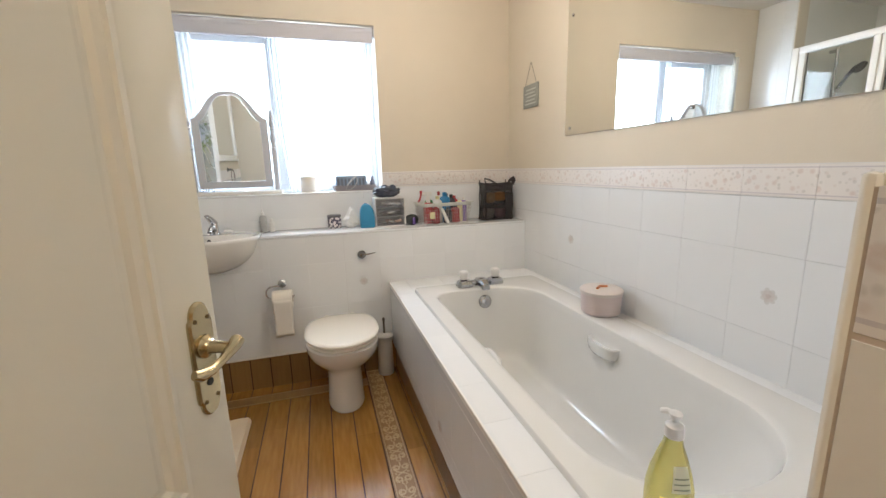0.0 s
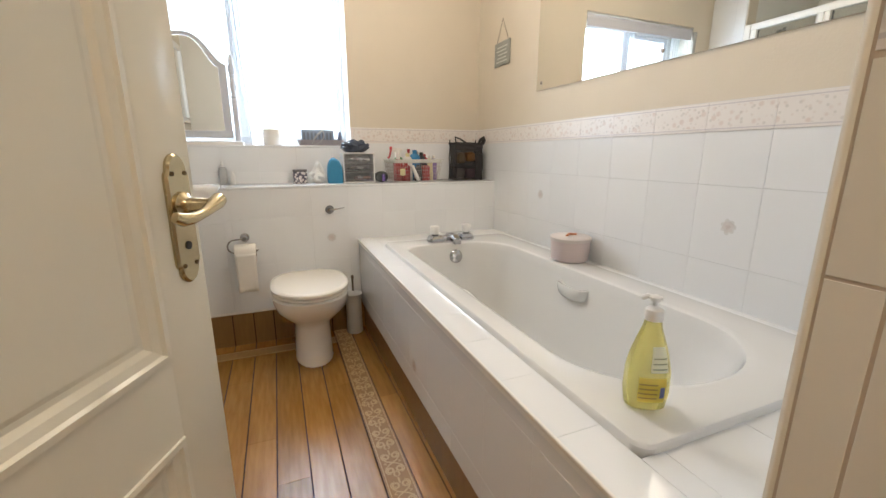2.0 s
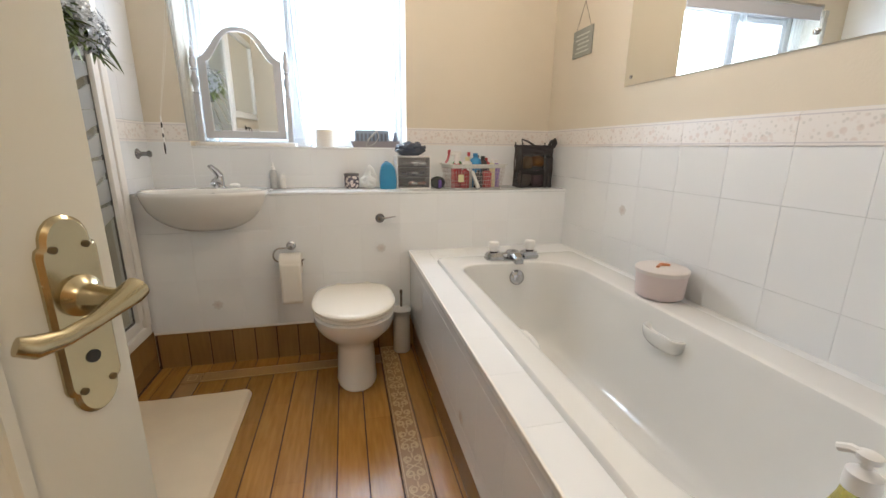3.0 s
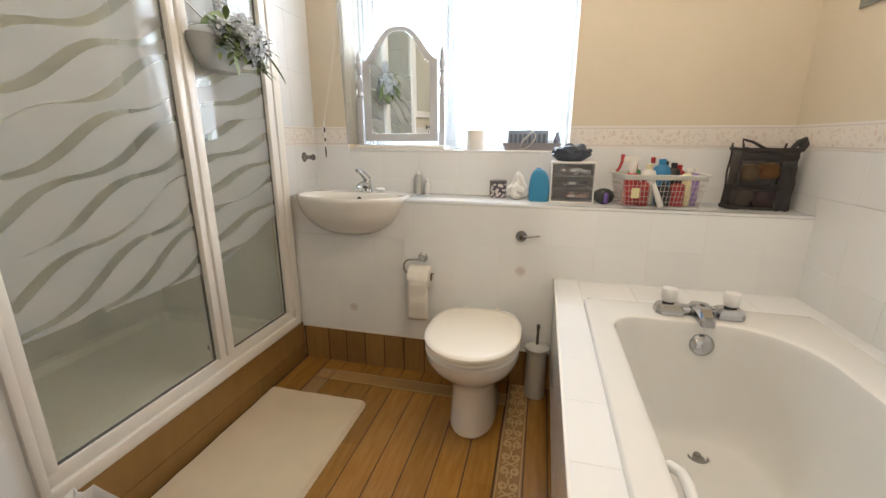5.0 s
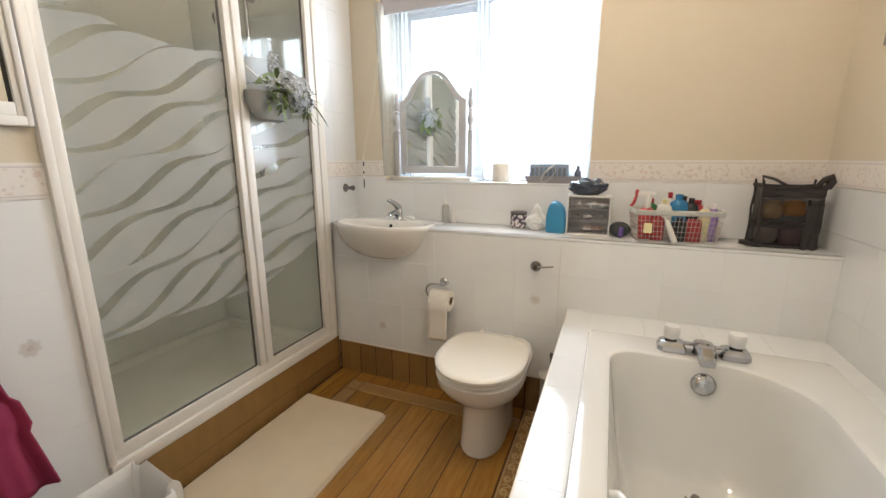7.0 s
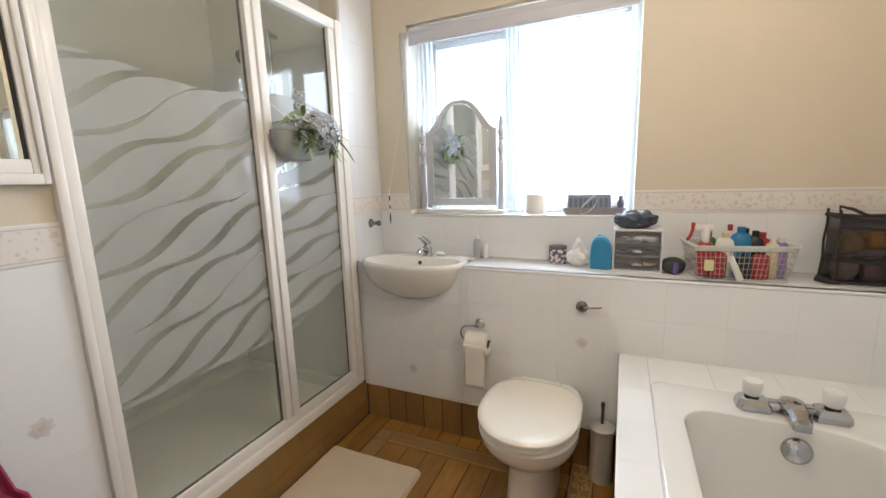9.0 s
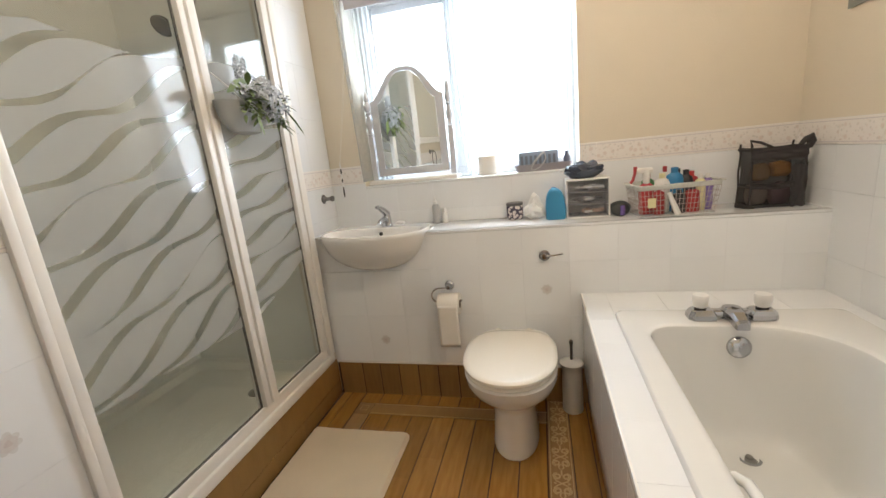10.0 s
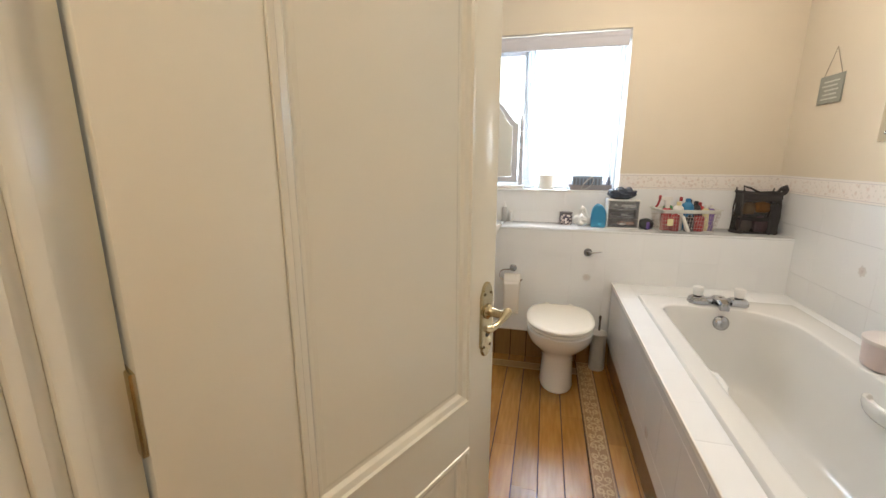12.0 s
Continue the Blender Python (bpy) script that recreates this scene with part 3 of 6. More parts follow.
curtains = thing("net_curtains", "thin white net curtains drawn across the window", "curtain")
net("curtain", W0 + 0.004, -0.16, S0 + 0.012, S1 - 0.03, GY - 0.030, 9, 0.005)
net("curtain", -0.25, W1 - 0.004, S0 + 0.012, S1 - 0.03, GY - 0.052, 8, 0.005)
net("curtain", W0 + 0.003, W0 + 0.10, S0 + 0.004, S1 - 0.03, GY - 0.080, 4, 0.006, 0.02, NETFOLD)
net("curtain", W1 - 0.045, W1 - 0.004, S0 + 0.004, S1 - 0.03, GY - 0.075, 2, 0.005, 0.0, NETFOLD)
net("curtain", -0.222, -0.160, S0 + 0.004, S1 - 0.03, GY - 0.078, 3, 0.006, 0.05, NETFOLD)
bm = bmesh.new()
drape = []
for i in range(27):
    k = max(0, i - 4)
    lap = max(0, 4 - i) / 4
    drape.append([bm.verts.new((W0 + 0.0045 + 0.002 * math.sin(i * 1.1) - lap * 0.034 * (0.25 + 0.075 * j), (BY - 0.014 + 0.004 * math.sin(i * 2.0)) if i < 4 else BY - 0.012 + 0.178 * k / 22 + 0.008 * min(1, k / 3) * math.sin(j * 0.4), S0 + 0.024 + (S1 - S0 - 0.06) * j / 10)) for j in range(11)])
for i in range(26):
    for j in range(10):
        bm.faces.new((drape[i][j], drape[i + 1][j], drape[i + 1][j + 1], drape[i][j + 1]))
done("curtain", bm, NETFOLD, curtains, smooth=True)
bm = bmesh.new()
tube(bm, [(W0 + 0.002, GY - 0.04, S1 - 0.028), (W1 - 0.002, GY - 0.04, S1 - 0.028)], 0.004, 8)
done("curtain_wire", bm, WHITEPL, curtains, smooth=True)

blind = thing("roller_blind", "pale grey roller blind rolled up at the top of the window", "blind", (0, 0, 0))
bm = bmesh.new()
tube(bm, [(W0 + 0.012, BY + 0.032, S1 - 0.034), (W1 - 0.012, BY + 0.032, S1 - 0.034)], 0.028, 20)
done("roll", bm, BLIND, blind, smooth=True)
slab("hanging_cloth", W0 + 0.014, W1 - 0.014, BY + 0.006, BY + 0.009, S1 - 0.088, S1 - 0.034, BLIND, blind)
slab("bottom_bar", W0 + 0.014, W1 - 0.014, BY + 0.003, BY + 0.014, S1 - 0.098, S1 - 0.084, BLIND, blind, 0.003)
boxes("bracket", [(W0 + 0.001, W0 + 0.008, BY + 0.002, BY + 0.06, S1 - 0.066, S1 - 0.002), (W1 - 0.008, W1 - 0.001, BY + 0.002, BY + 0.06, S1 - 0.066, S1 - 0.002)], GREYHAZE, blind, 0.002)
bm = bmesh.new()
for side in (0, 0.008):
    tube(bm, [(W0 + 0.010 + side, BY - 0.004, S1 - 0.06), (W0 - 0.05 + side, BY - 0.02, 1.55), (-0.797 + side * 0.4, 2.50, 1.22)], 0.0005, 6)
done("bead_chain", bm, WHITEPL, blind, smooth=True)
for k, (z0_, z1_) in enumerate(((1.045, 1.098), (1.098, 1.122), (1.122, 1.14), (1.14, 1.165), (1.165, 1.19), (1.19, 1.22))):
    bm = bmesh.new()
    tube(bm, [(-0.797, 2.50, z0_), (-0.797, 2.50, (z0_ + z1_) / 2), (-0.797, 2.50, z1_)], 0.0035, 8, radii=[0.0025, 0.0042, 0.0025])
    done("chain_weight", bm, DARKHOLE if k % 2 == 0 else WHITEPL, blind, smooth=True)

# ---- shower ----
shower = thing("shower_enclosure", "cream framed shower enclosure with wave-etched glass doors", "shower")
FX0, FX1 = LX - 0.030, LX + 0.022
boxes("sill", [(LX - 0.06, LX + 0.016, 1.160, 2.310, 0.205, 0.252)], WHITEGLOSS, shower, 0.006)
boxes("bottom_track", [(FX0, LX + 0.004, 1.160, 2.300, 0.252, 0.298)], WHITEGLOSS, shower, 0.004)
boxes("top_track", [(FX0, FX1 - 0.006, 1.160, 2.300, 1.955, 2.0)], WHITEGLOSS, shower, 0.004)
boxes("post", [(FX0, FX1, 1.152, 1.176, 0.255, 2.0), (FX0 + 0.004, FX1 - 0.006, 1.176, 1.206, 0.298, 1.955)], WHITEGLOSS, shower, 0.004)
boxes("post", [(FX0, FX1, 2.262, 2.308, 0.255, 2.0), (FX0 + 0.004, FX1 - 0.008, 2.220, 2.262, 0.298, 1.955)], WHITEGLOSS, shower, 0.004)
boxes("post", [(FX0, FX1 - 0.004, 1.764, 1.790, 0.298, 1.955), (FX0, FX1 - 0.010, 1.790, 1.800, 0.298, 1.955), (FX0, FX1, 1.800, 1.836, 0.298, 1.955)], WHITEGLOSS, shower, 0.003)
boxes("seal", [(LX - 0.010, LX - 0.004, 1.757, 1.764, 0.298, 1.955), (LX - 0.010, LX - 0.004, 1.206, 1.757, 0.298, 0.304), (LX - 0.010, LX - 0.004, 1.836, 2.220, 0.298, 0.304), (LX - 0.010, LX - 0.004, 2.214, 2.220, 0.304, 1.955)], GREYSEAL, shower)
slab("glass_panel", LX - 0.010, LX - 0.005, 1.206, 1.757, 0.304, 1.955, ETCHED, shower)
slab("glass_panel", LX - 0.010, LX - 0.005, 1.836, 2.214, 0.304, 1.955, ETCHED, shower)
tray = thing("shower_tray", "off-white shower tray with a chrome waste", "shower tray")
bm = bmesh.new()
loft(bm, [rounded(-1.775, LX - 0.06, 1.162, 2.31, (0.01,) * 4, 0.10), rounded(-1.775, LX - 0.06, 1.162, 2.31, (0.01,) * 4, 0.20), rounded(-1.735, LX - 0.09, 1.20, 2.27, (0.05,) * 4, 0.20), rounded(-1.715, LX - 0.11, 1.22, 2.25, (0.05,) * 4, 0.165)])
done("basin", bm, TRAY, tray, smooth=True)
bm = bmesh.new()
lathe(bm, [(0.045, 0), (0.045, 0.004), (0.03, 0.009), (0.012, 0.010)], (-1.20, 2.06, 0.165))
done("waste_cover", bm, mat("dull_steel", (0.30, 0.29, 0.26), 0.3, 0.8), tray, smooth=True)
riser = thing("shower_rail", "chrome shower rail with hand shower", "shower fitting")
bm = bmesh.new()
tube(bm, [(-1.30, 2.26, 1.25), (-1.30, 2.26, 2.02)], 0.010, 12)
for z in (1.27, 2.0):
    tube(bm, [(-1.30, 2.26, z), (-1.30, 2.311, z)], 0.012, 12)
done("rail", bm, CHROME, riser, smooth=True)
bm = bmesh.new()
tube(bm, [(-1.30, 2.23, 1.72), (-1.30, 2.18, 1.80), (-1.30, 2.13, 1.86)], 0.012, 12, radii=[0.011, 0.012, 0.014])
lathe(bm, [(0.015, 0), (0.042, 0.02), (0.045, 0.03), (0.04, 0.034)], m=Matrix.Translation((-1.30, 2.125, 1.865)) @ Matrix.Rotation(radians(130), 4, "X"))
done("hand_shower", bm, mat("dark_chrome", (0.16, 0.16, 0.16), 0.2, 0.9), riser, smooth=True)
bm = bmesh.new()
hose = [(-1.30 + 0.06 * math.sin(t * 3.1), 2.24 - 0.02 * math.sin(t * 3), 1.70 - 0.9 * abs(math.sin(t * 1.57)) ** 0.8 + (0.35 * t)) for t in [i / 18 for i in range(19)]]
tube(bm, hose, 0.006, 8)
done("hose", bm, CHROME, riser, smooth=True)

# ---- bath ----
bath = thing("bathtub", "white acrylic bathtub with rounded basin", "bathtub")
X0, X1, Y0, Y1 = 0.531, 1.052, 0.50, 1.958


def opening(t, z, grow=0.0):
    """The inside outline at depth t (0 rim, 1 bottom)."""
    return rounded(X0 + 0.055 * t - grow, X1 - 0.055 * t + grow, Y0 + 0.30 * t ** 1.2 - grow, Y1 - 0.04 * t + grow, (0.25 - 0.12 * t, 0.25 - 0.12 * t, 0.22 - 0.10 * t, 0.09 + 0.03 * t), z, 10)


bm = bmesh.new()
flat = lambda i, r, z: rounded(0.452 + i, 1.178 - i, 0.392 + i, 2.096 - i, (r,) * 4, z, 10)
Z = RIM
loops = [flat(0, 0.03, Z - 0.03), flat(0, 0.03, Z + 0.010), flat(0.004, 0.03, Z + 0.0155), flat(0.012, 0.035, Z + 0.017), opening(0, Z + 0.014, 0.020), opening(0, Z + 0.013, 0.010), opening(0, Z + 0.009, 0.003), opening(0, Z + 0.001, 0.0)]
for t in (0.06, 0.14, 0.26, 0.4, 0.56, 0.70, 0.80, 0.87, 0.92, 0.955, 0.98, 0.995, 1.0):
    loops.append(opening(t, Z - 0.376 * (0.02 + 0.98 * t), -0.045 * (1 - math.sqrt(1 - t ** 8))))
loops += [[(x + (0.803 - x) * k, y + (1.45 - y) * k * 0.8, z) for x, y, z in opening(1.0, Z - zz, -0.045)] for k, zz in ((0.08, 0.380), (0.25, 0.386), (0.6, 0.390))]
loft(bm, loops, False, True)
done("tub", bm, ACRYLIC, bath, smooth=True)
bm = bmesh.new()
tube(bm, [(0.524, 1.338, Z - 0.042), (0.554, 1.333, Z - 0.031), (0.568, 1.315, Z - 0.029), (0.571, 1.285, Z - 0.032), (0.571, 1.250, Z - 0.038), (0.560, 1.224, Z - 0.048), (0.524, 1.212, Z - 0.062)], 0.0118, 12)
done("grab_handle", bm, ACRYLIC, bath, smooth=True)
bm = bmesh.new()
lathe(bm, [(0.037, 0), (0.037, 0.008), (0.033, 0.014), (0.024, 0.019), (0.004, 0.021)], m=Matrix.Translation((0.812, 1.9545, 0.492)) @ Matrix.Rotation(radians(80), 4, "X"), n=28)
done("overflow_cover", bm, CHROME, bath, smooth=True)
bm = bmesh.new()
lathe(bm, [(0.034, 0), (0.034, 0.003), (0.026, 0.0045), (0.024, -0.002)], (0.808, 1.825, Z - 0.3865), n=28)
done("waste_ring", bm, CHROME, bath, smooth=True)
bm = bmesh.new()
lathe(bm, [(0.024, 0), (0.024, 0.0022), (0.012, 0.004), (0.010, 0.009), (0.003, 0.010)], (0.808, 1.825, Z - 0.386), n=24)
done("waste_plug", bm, mat("worn_steel", (0.25, 0.24, 0.22), 0.35, 0.7), bath, smooth=True)
dish = thing("moulded_soap_shelf", "white moulded soap shelf on the inside of the bath", "soap shelf")
bm = bmesh.new()
lo = []
for z, g in ((0.446, 0.55), (0.452, 0.76), (0.466, 0.92), (0.484, 0.98), (0.503, 1.0), (0.507, 0.96), (0.505, 0.84), (0.494, 0.74), (0.490, 0.5)):
    lo.append([(1.056 - 0.056 * g * max(0.0, math.sin(math.pi * i / 20)) ** 0.5, 1.27 - 0.085 * g * math.cos(math.pi * i / 20), z) for i in range(21)])
loft(bm, lo)
done("shelf", bm, ACRYLIC, dish, smooth=True)

taps = thing("bath_mixer_tap", "chrome bath mixer with two white-topped heads", "tap")
TY, TZ = 2.018, RIM + 0.016
bm = bmesh.new()
loft(bm, [[(0.81 + x * 0.036 * q, TY - 0.004 + y * 0.034 * q, TZ + zz) for x, y in ((math.cos(2 * math.pi * i / 24), math.sin(2 * math.pi * i / 24)) for i in range(24))] for zz, q in ((0.004, 1.0), (0.030, 0.95), (0.041, 0.75), (0.045, 0.3))])
box(bm, 0.743, 0.876, TY - 0.020, TY + 0.020, TZ + 0.006, TZ + 0.030, 0.007)
done("body", bm, CHROME, taps, smooth=True)
bm = bmesh.new()
loft(bm, [[(0.812 + sx * w, y, z + sz * h) for sx, sz in ((-1, -1), (1, -1), (1, 0.4), (0.6, 1), (-0.6, 1), (-1, 0.4))] for y, z, w, h in ((TY - 0.01, TZ + 0.024, 0.030, 0.018), (TY - 0.05, TZ + 0.024, 0.027, 0.016), (TY - 0.085, TZ + 0.012, 0.022, 0.015), (TY - 0.092, TZ + 0.006, 0.018, 0.012))])
done("spout", bm, CHROME, taps)
for x, side in ((0.716, -1), (0.902, 1)):
    bm = bmesh.new()
    outline = ((-0.040, -0.020), (-0.026, -0.034), (0.040, -0.034), (0.046, -0.020), (0.046, 0.022), (0.034, 0.030), (-0.026, 0.030), (-0.040, 0.018))
    loft(bm, [[(x - side * px * q, TY + py * q, TZ + z) for px, py in outline] for z, q in ((0.0, 1.0), (0.003, 1.02), (0.018, 0.98), (0.032, 0.80), (0.035, 0.66))])
    done("tap_body", bm, CHROME, taps)
    bm = bmesh.new()
    lathe(bm, [(0.018, 0), (0.018, 0.006)], (x, TY, TZ + 0.035), n=16)
    done("tap_collar", bm, DARKHOLE, taps)
    bm = bmesh.new()
    lathe(bm, [(0.019, 0), (0.0235, 0.006), (0.0265, 0.036), (0.023, 0.044), (0.006, 0.046)], (x, TY, TZ + 0.041), n=10)
    done("tap_head", bm, WHITEPL, taps, label="white plastic tap head", smooth=True)

# ---- toilet ----
toilet = thing("toilet", "white back-to-wall toilet, lid closed", "toilet", (0.052, 0, 0))
bm = bmesh.new()
prof = ((1.922, 0.094, 0.000), (1.918, 0.096, 0.010), (1.922, 0.093, 0.025), (1.930, 0.090, 0.12), (1.932, 0.090, 0.195), (1.920, 0.104, 0.225), (1.882, 0.142, 0.258), (1.840, 0.168, 0.298), (1.808, 0.180, 0.342), (1.800, 0.181, 0.372), (1.812, 0.172, 0.380))
loft(bm, [egg(0, yf, FY - 0.006, hw, z, 40, 2.2, 0.42, 4.0) for yf, hw, z in prof])
done("bowl", bm, PORCELAIN, toilet, smooth=True)


def seat_part(name, z0, z1, g):
    bm = bmesh.new()
    spec = ((0.006, z0), (0.0, z0 + 0.005), (0.0, z1 - 0.008), (0.006, z1 - 0.002), (0.022, z1))
    loft(bm, [egg(0, 1.792 + g + i, 2.232 - i, 0.183 - g - i, z, 44, 2.1, 0.5, 3.2) for i, z in spec])
    return done(name, bm, SEATPLASTIC, toilet, smooth=True)


seat_part("seat", 0.382, 0.398, 0.004)
seat_part("lid", 0.401, 0.424, 0.0)
for x in (-0.07, 0.07):
    bm = bmesh.new()
    lathe(bm, [(0.016, 0), (0.016, 0.03), (0.010, 0.036)], (x, 2.252, 0.380), n=16)
    box(bm, x - 0.012, x + 0.012, 2.222, 2.252, 0.400, 0.412, 0.003)
    done("seat_hinge", bm, SEATPLASTIC, toilet, smooth=True)

# ---- basin ----
basin = thing("washbasin", "white semi-recessed washbasin set into the ledge", "washbasin", (-0.608, 0, 0))


def bas(k, z, yf, yb, n=48):
    return egg(0, yf, yb, 0.276 * k, z, n, 2.15, 0.55, 3.4)


bm = bmesh.new()
outer = [bas(0.20, 0.690, 2.345, 2.43), bas(0.40, 0.695, 2.315, 2.45), bas(0.62, 0.716, 2.280, 2.47), bas(0.80, 0.750, 2.250, 2.49), bas(0.92, 0.792, 2.225, 2.51), bas(0.98, 0.838, 2.208, 2.52), bas(1.0, 0.862, 2.202, 2.525), bas(1.0, 0.874, 2.202, 2.525), bas(0.985, 0.881, 2.207, 2.521)]
inner = [bas(0.915, 0.880, 2.226, 2.445), bas(0.88, 0.868, 2.236, 2.435), bas(0.83, 0.835, 2.246, 2.425), bas(0.72, 0.795, 2.265, 2.41), bas(0.5, 0.765, 2.295, 2.385), bas(0.22, 0.752, 2.32, 2.36)]
loft(bm, outer + inner)
done("bowl", bm, PORCELAIN, basin, smooth=True)
bm = bmesh.new()
lathe(bm, [(0.010, 0), (0.010, 0.002)], m=Matrix.Translation((0.015, 2.4285, 0.852)) @ Matrix.Rotation(radians(72), 4, "X"), n=16)
done("overflow_hole", bm, DARKHOLE, basin)
bm = bmesh.new()
lathe(bm, [(0.018, 0), (0.018, 0.003), (0.008, 0.004)], (0, 2.34, 0.7525), n=16)
done("waste", bm, CHROME, basin, smooth=True)
btap = thing("basin_tap", "small chrome mixer tap with a lever", "tap", (-0.570, 2.475, 0.880))
bm = bmesh.new()
lathe(bm, [(0.024, 0), (0.024, 0.006), (0.019, 0.012), (0.017, 0.050), (0.012, 0.056)], n=20)
tube(bm, [(0, 0, 0.022), (0, -0.040, 0.040), (0, -0.080, 0.036), (0, -0.095, 0.026)], 0.011, 12, radii=[0.014, 0.012, 0.010, 0.010])
done("body", bm, CHROME, btap, smooth=True)
bm = bmesh.new()
tube(bm, [(0, 0.004, 0.056), (-0.006, -0.02, 0.078), (-0.012, -0.055, 0.098), (-0.014, -0.068, 0.098)], 0.009, 10, radii=[0.017, 0.014, 0.009, 0.006])
done("lever", bm, CHROME, btap, smooth=True)
btap.scale = (1.2, 1.15, 1.12)



# ---- wall mirror, plaque, left mirror ----
wm = thing("wall_mirror", "large frameless mirror screwed to the wall over the bath", "mirror")
slab("mirror_glass", WX - 0.006, WX - 0.0005, 0.42, 1.915, 1.356, 2.01, MIRROR, wm, 0.001, smooth=False)
for y in (1.876, 1.15, 0.47):
    for z in (1.392, 1.925):
        bm = bmesh.new()
        lathe(bm, [(0.008, 0), (0.008, 0.003), (0.004, 0.005)], m=Matrix.Translation((WX - 0.006, y, z)) @ Matrix.Rotation(radians(-90), 4, "Y"), n=14)
        done("mirror_screw", bm, CHROME, wm, smooth=True)

plaque = thing("hanging_plaque", "small grey-green slate plaque with tiny writing, hung on string", "wall plaque")
slab("board", WX - 0.008, WX - 0.002, 2.20, 2.375, 1.553, 1.685, SLATE, plaque, 0.001)
boxes("writing", [(WX - 0.0088, WX - 0.008, 2.225 + 0.012 * (i % 2), 2.350 - 0.010 * (i % 3), 1.572 + 0.020 * i, 1.579 + 0.020 * i) for i in range(5)], plain("pale_writing", (0.55, 0.55, 0.5)), plaque)
bm = bmesh.new()
tube(bm, [(WX - 0.005, 2.222, 1.683), (WX - 0.004, 2.292, 1.812), (WX - 0.005, 2.355, 1.683)], 0.0016, 6)
done("string", bm, STRING, plaque, smooth=True)

lm = thing("framed_mirror", "mirror in a white moulded frame on the wall by the shower", "mirror")
slab("mirror_glass", LX + 0.001, LX + 0.008, 0.32, 1.118, 1.34, 1.98, MIRROR, lm)
boxes("frame", [(LX + 0.001, LX + 0.018, 1.118, 1.132, 1.31, 1.98), (LX + 0.001, LX + 0.024, 1.132, 1.147, 1.285, 2.03), (LX + 0.001, LX + 0.020, 0.30, 1.118, 1.31, 1.342), (LX + 0.001, LX + 0.028, 0.28, 1.132, 1.285, 1.31), (LX + 0.001, LX + 0.024, 0.28, 1.132, 1.98, 2.03), (LX + 0.001, LX + 0.024, 0.28, 0.32, 1.342, 1.98)], WHITEGLOSS, lm, 0.004)
boxes("rebate", [(LX + 0.008, LX + 0.011, 1.111, 1.118, 1.342, 1.98)], DARKHOLE, lm)

# ---- fittings on the boxing ----
flush = thing("flush_lever", "chrome toilet flush lever on the tiled boxing", "flush lever", (0.203, FY - 0.006, 0.732))
bm = bmesh.new()
lathe(bm, [(0.024, 0), (0.024, 0.004), (0.018, 0.010), (0.012, 0.022), (0.004, 0.023)], m=Matrix.Rotation(radians(90), 4, "X"), n=24)
done("rose", bm, DARKCHROME, flush, smooth=True)
bm = bmesh.new()
tube(bm, [(0.008, -0.018, 0.002), (0.04, -0.022, 0.004), (0.078, -0.022, 0.010)], 0.004, 10, radii=[0.005, 0.004, 0.003])
done("lever", bm, CHROME, flush, smooth=True)

holder = thing("toilet_roll_holder", "chrome toilet roll holder on the tiled boxing", "toilet roll holder", (-0.240, FY - 0.006, 0.606))
bm = bmesh.new()
lathe(bm, [(0.023, 0), (0.023, 0.004), (0.016, 0.010), (0.009, 0.020), (0.009, 0.045)], m=Matrix.Rotation(radians(90), 4, "X"), n=24)
done("rose", bm, CHROME, holder, smooth=True)
bm = bmesh.new()
arc = [(-0.008, -0.042, 0.0)] + [(-0.045 - 0.036 * math.sin(radians(a)), -0.044, -0.038 + 0.036 * math.cos(radians(a))) for a in range(0, 150, 15)] + [(-0.055, -0.044, -0.072), (0.050, -0.044, -0.072), (0.062, -0.044, -0.060)]
tube(bm, arc, 0.0042, 10)
done("hoop", bm, CHROME, holder, smooth=True)
roll = thing("toilet_roll", "white toilet roll with a hanging length, on its holder", "toilet roll", (-0.240, FY - 0.050, 0.527))
bm = bmesh.new()
ro = Matrix.Rotation(radians(90), 4, "Y")
n = 32
lo = []
for r, x in ((0.020, -0.050), (0.050, -0.050), (0.052, -0.048), (0.052, 0.048), (0.050, 0.050), (0.020, 0.050)):
    lo.append([(x, r * math.cos(2 * math.pi * i / n), r * math.sin(2 * math.pi * i / n)) for i in range(n)])
loft(bm, lo, False, False)
done("paper_roll", bm, PAPER, roll, smooth=True)
bm = bmesh.new()
lo = [[(x, r * math.cos(2 * math.pi * i / n), r * math.sin(2 * math.pi * i / n)) for i in range(n)] for r, x in ((0.020, -0.0505), (0.020, 0.0505), (0.0185, 0.0505), (0.0185, -0.0505))]
loft(bm, lo, False, False)
done("core", bm, mat("cardboard", (0.22, 0.15, 0.09), 0.9), roll, smooth=True)
bm = bmesh.new()
cols = []
for i in range(9):
    x = -0.048 + 0.096 * i / 8
    cols.append([bm.verts.new((x, -0.0525 - 0.002 * math.sin(j * 0.7 + i * 0.2) * (j > 1), 0.01 - 0.017 * j)) for j in range(13)])
for a, b in zip(cols, cols[1:]):
    for j in range(12):
        bm.faces.new((a[j], b[j], b[j + 1], a[j + 1]))
ob = done("hanging_sheet", bm, PAPER, roll, smooth=True)
sol = ob.modifiers.new("thick", "SOLIDIFY")
sol.thickness = 0.0008

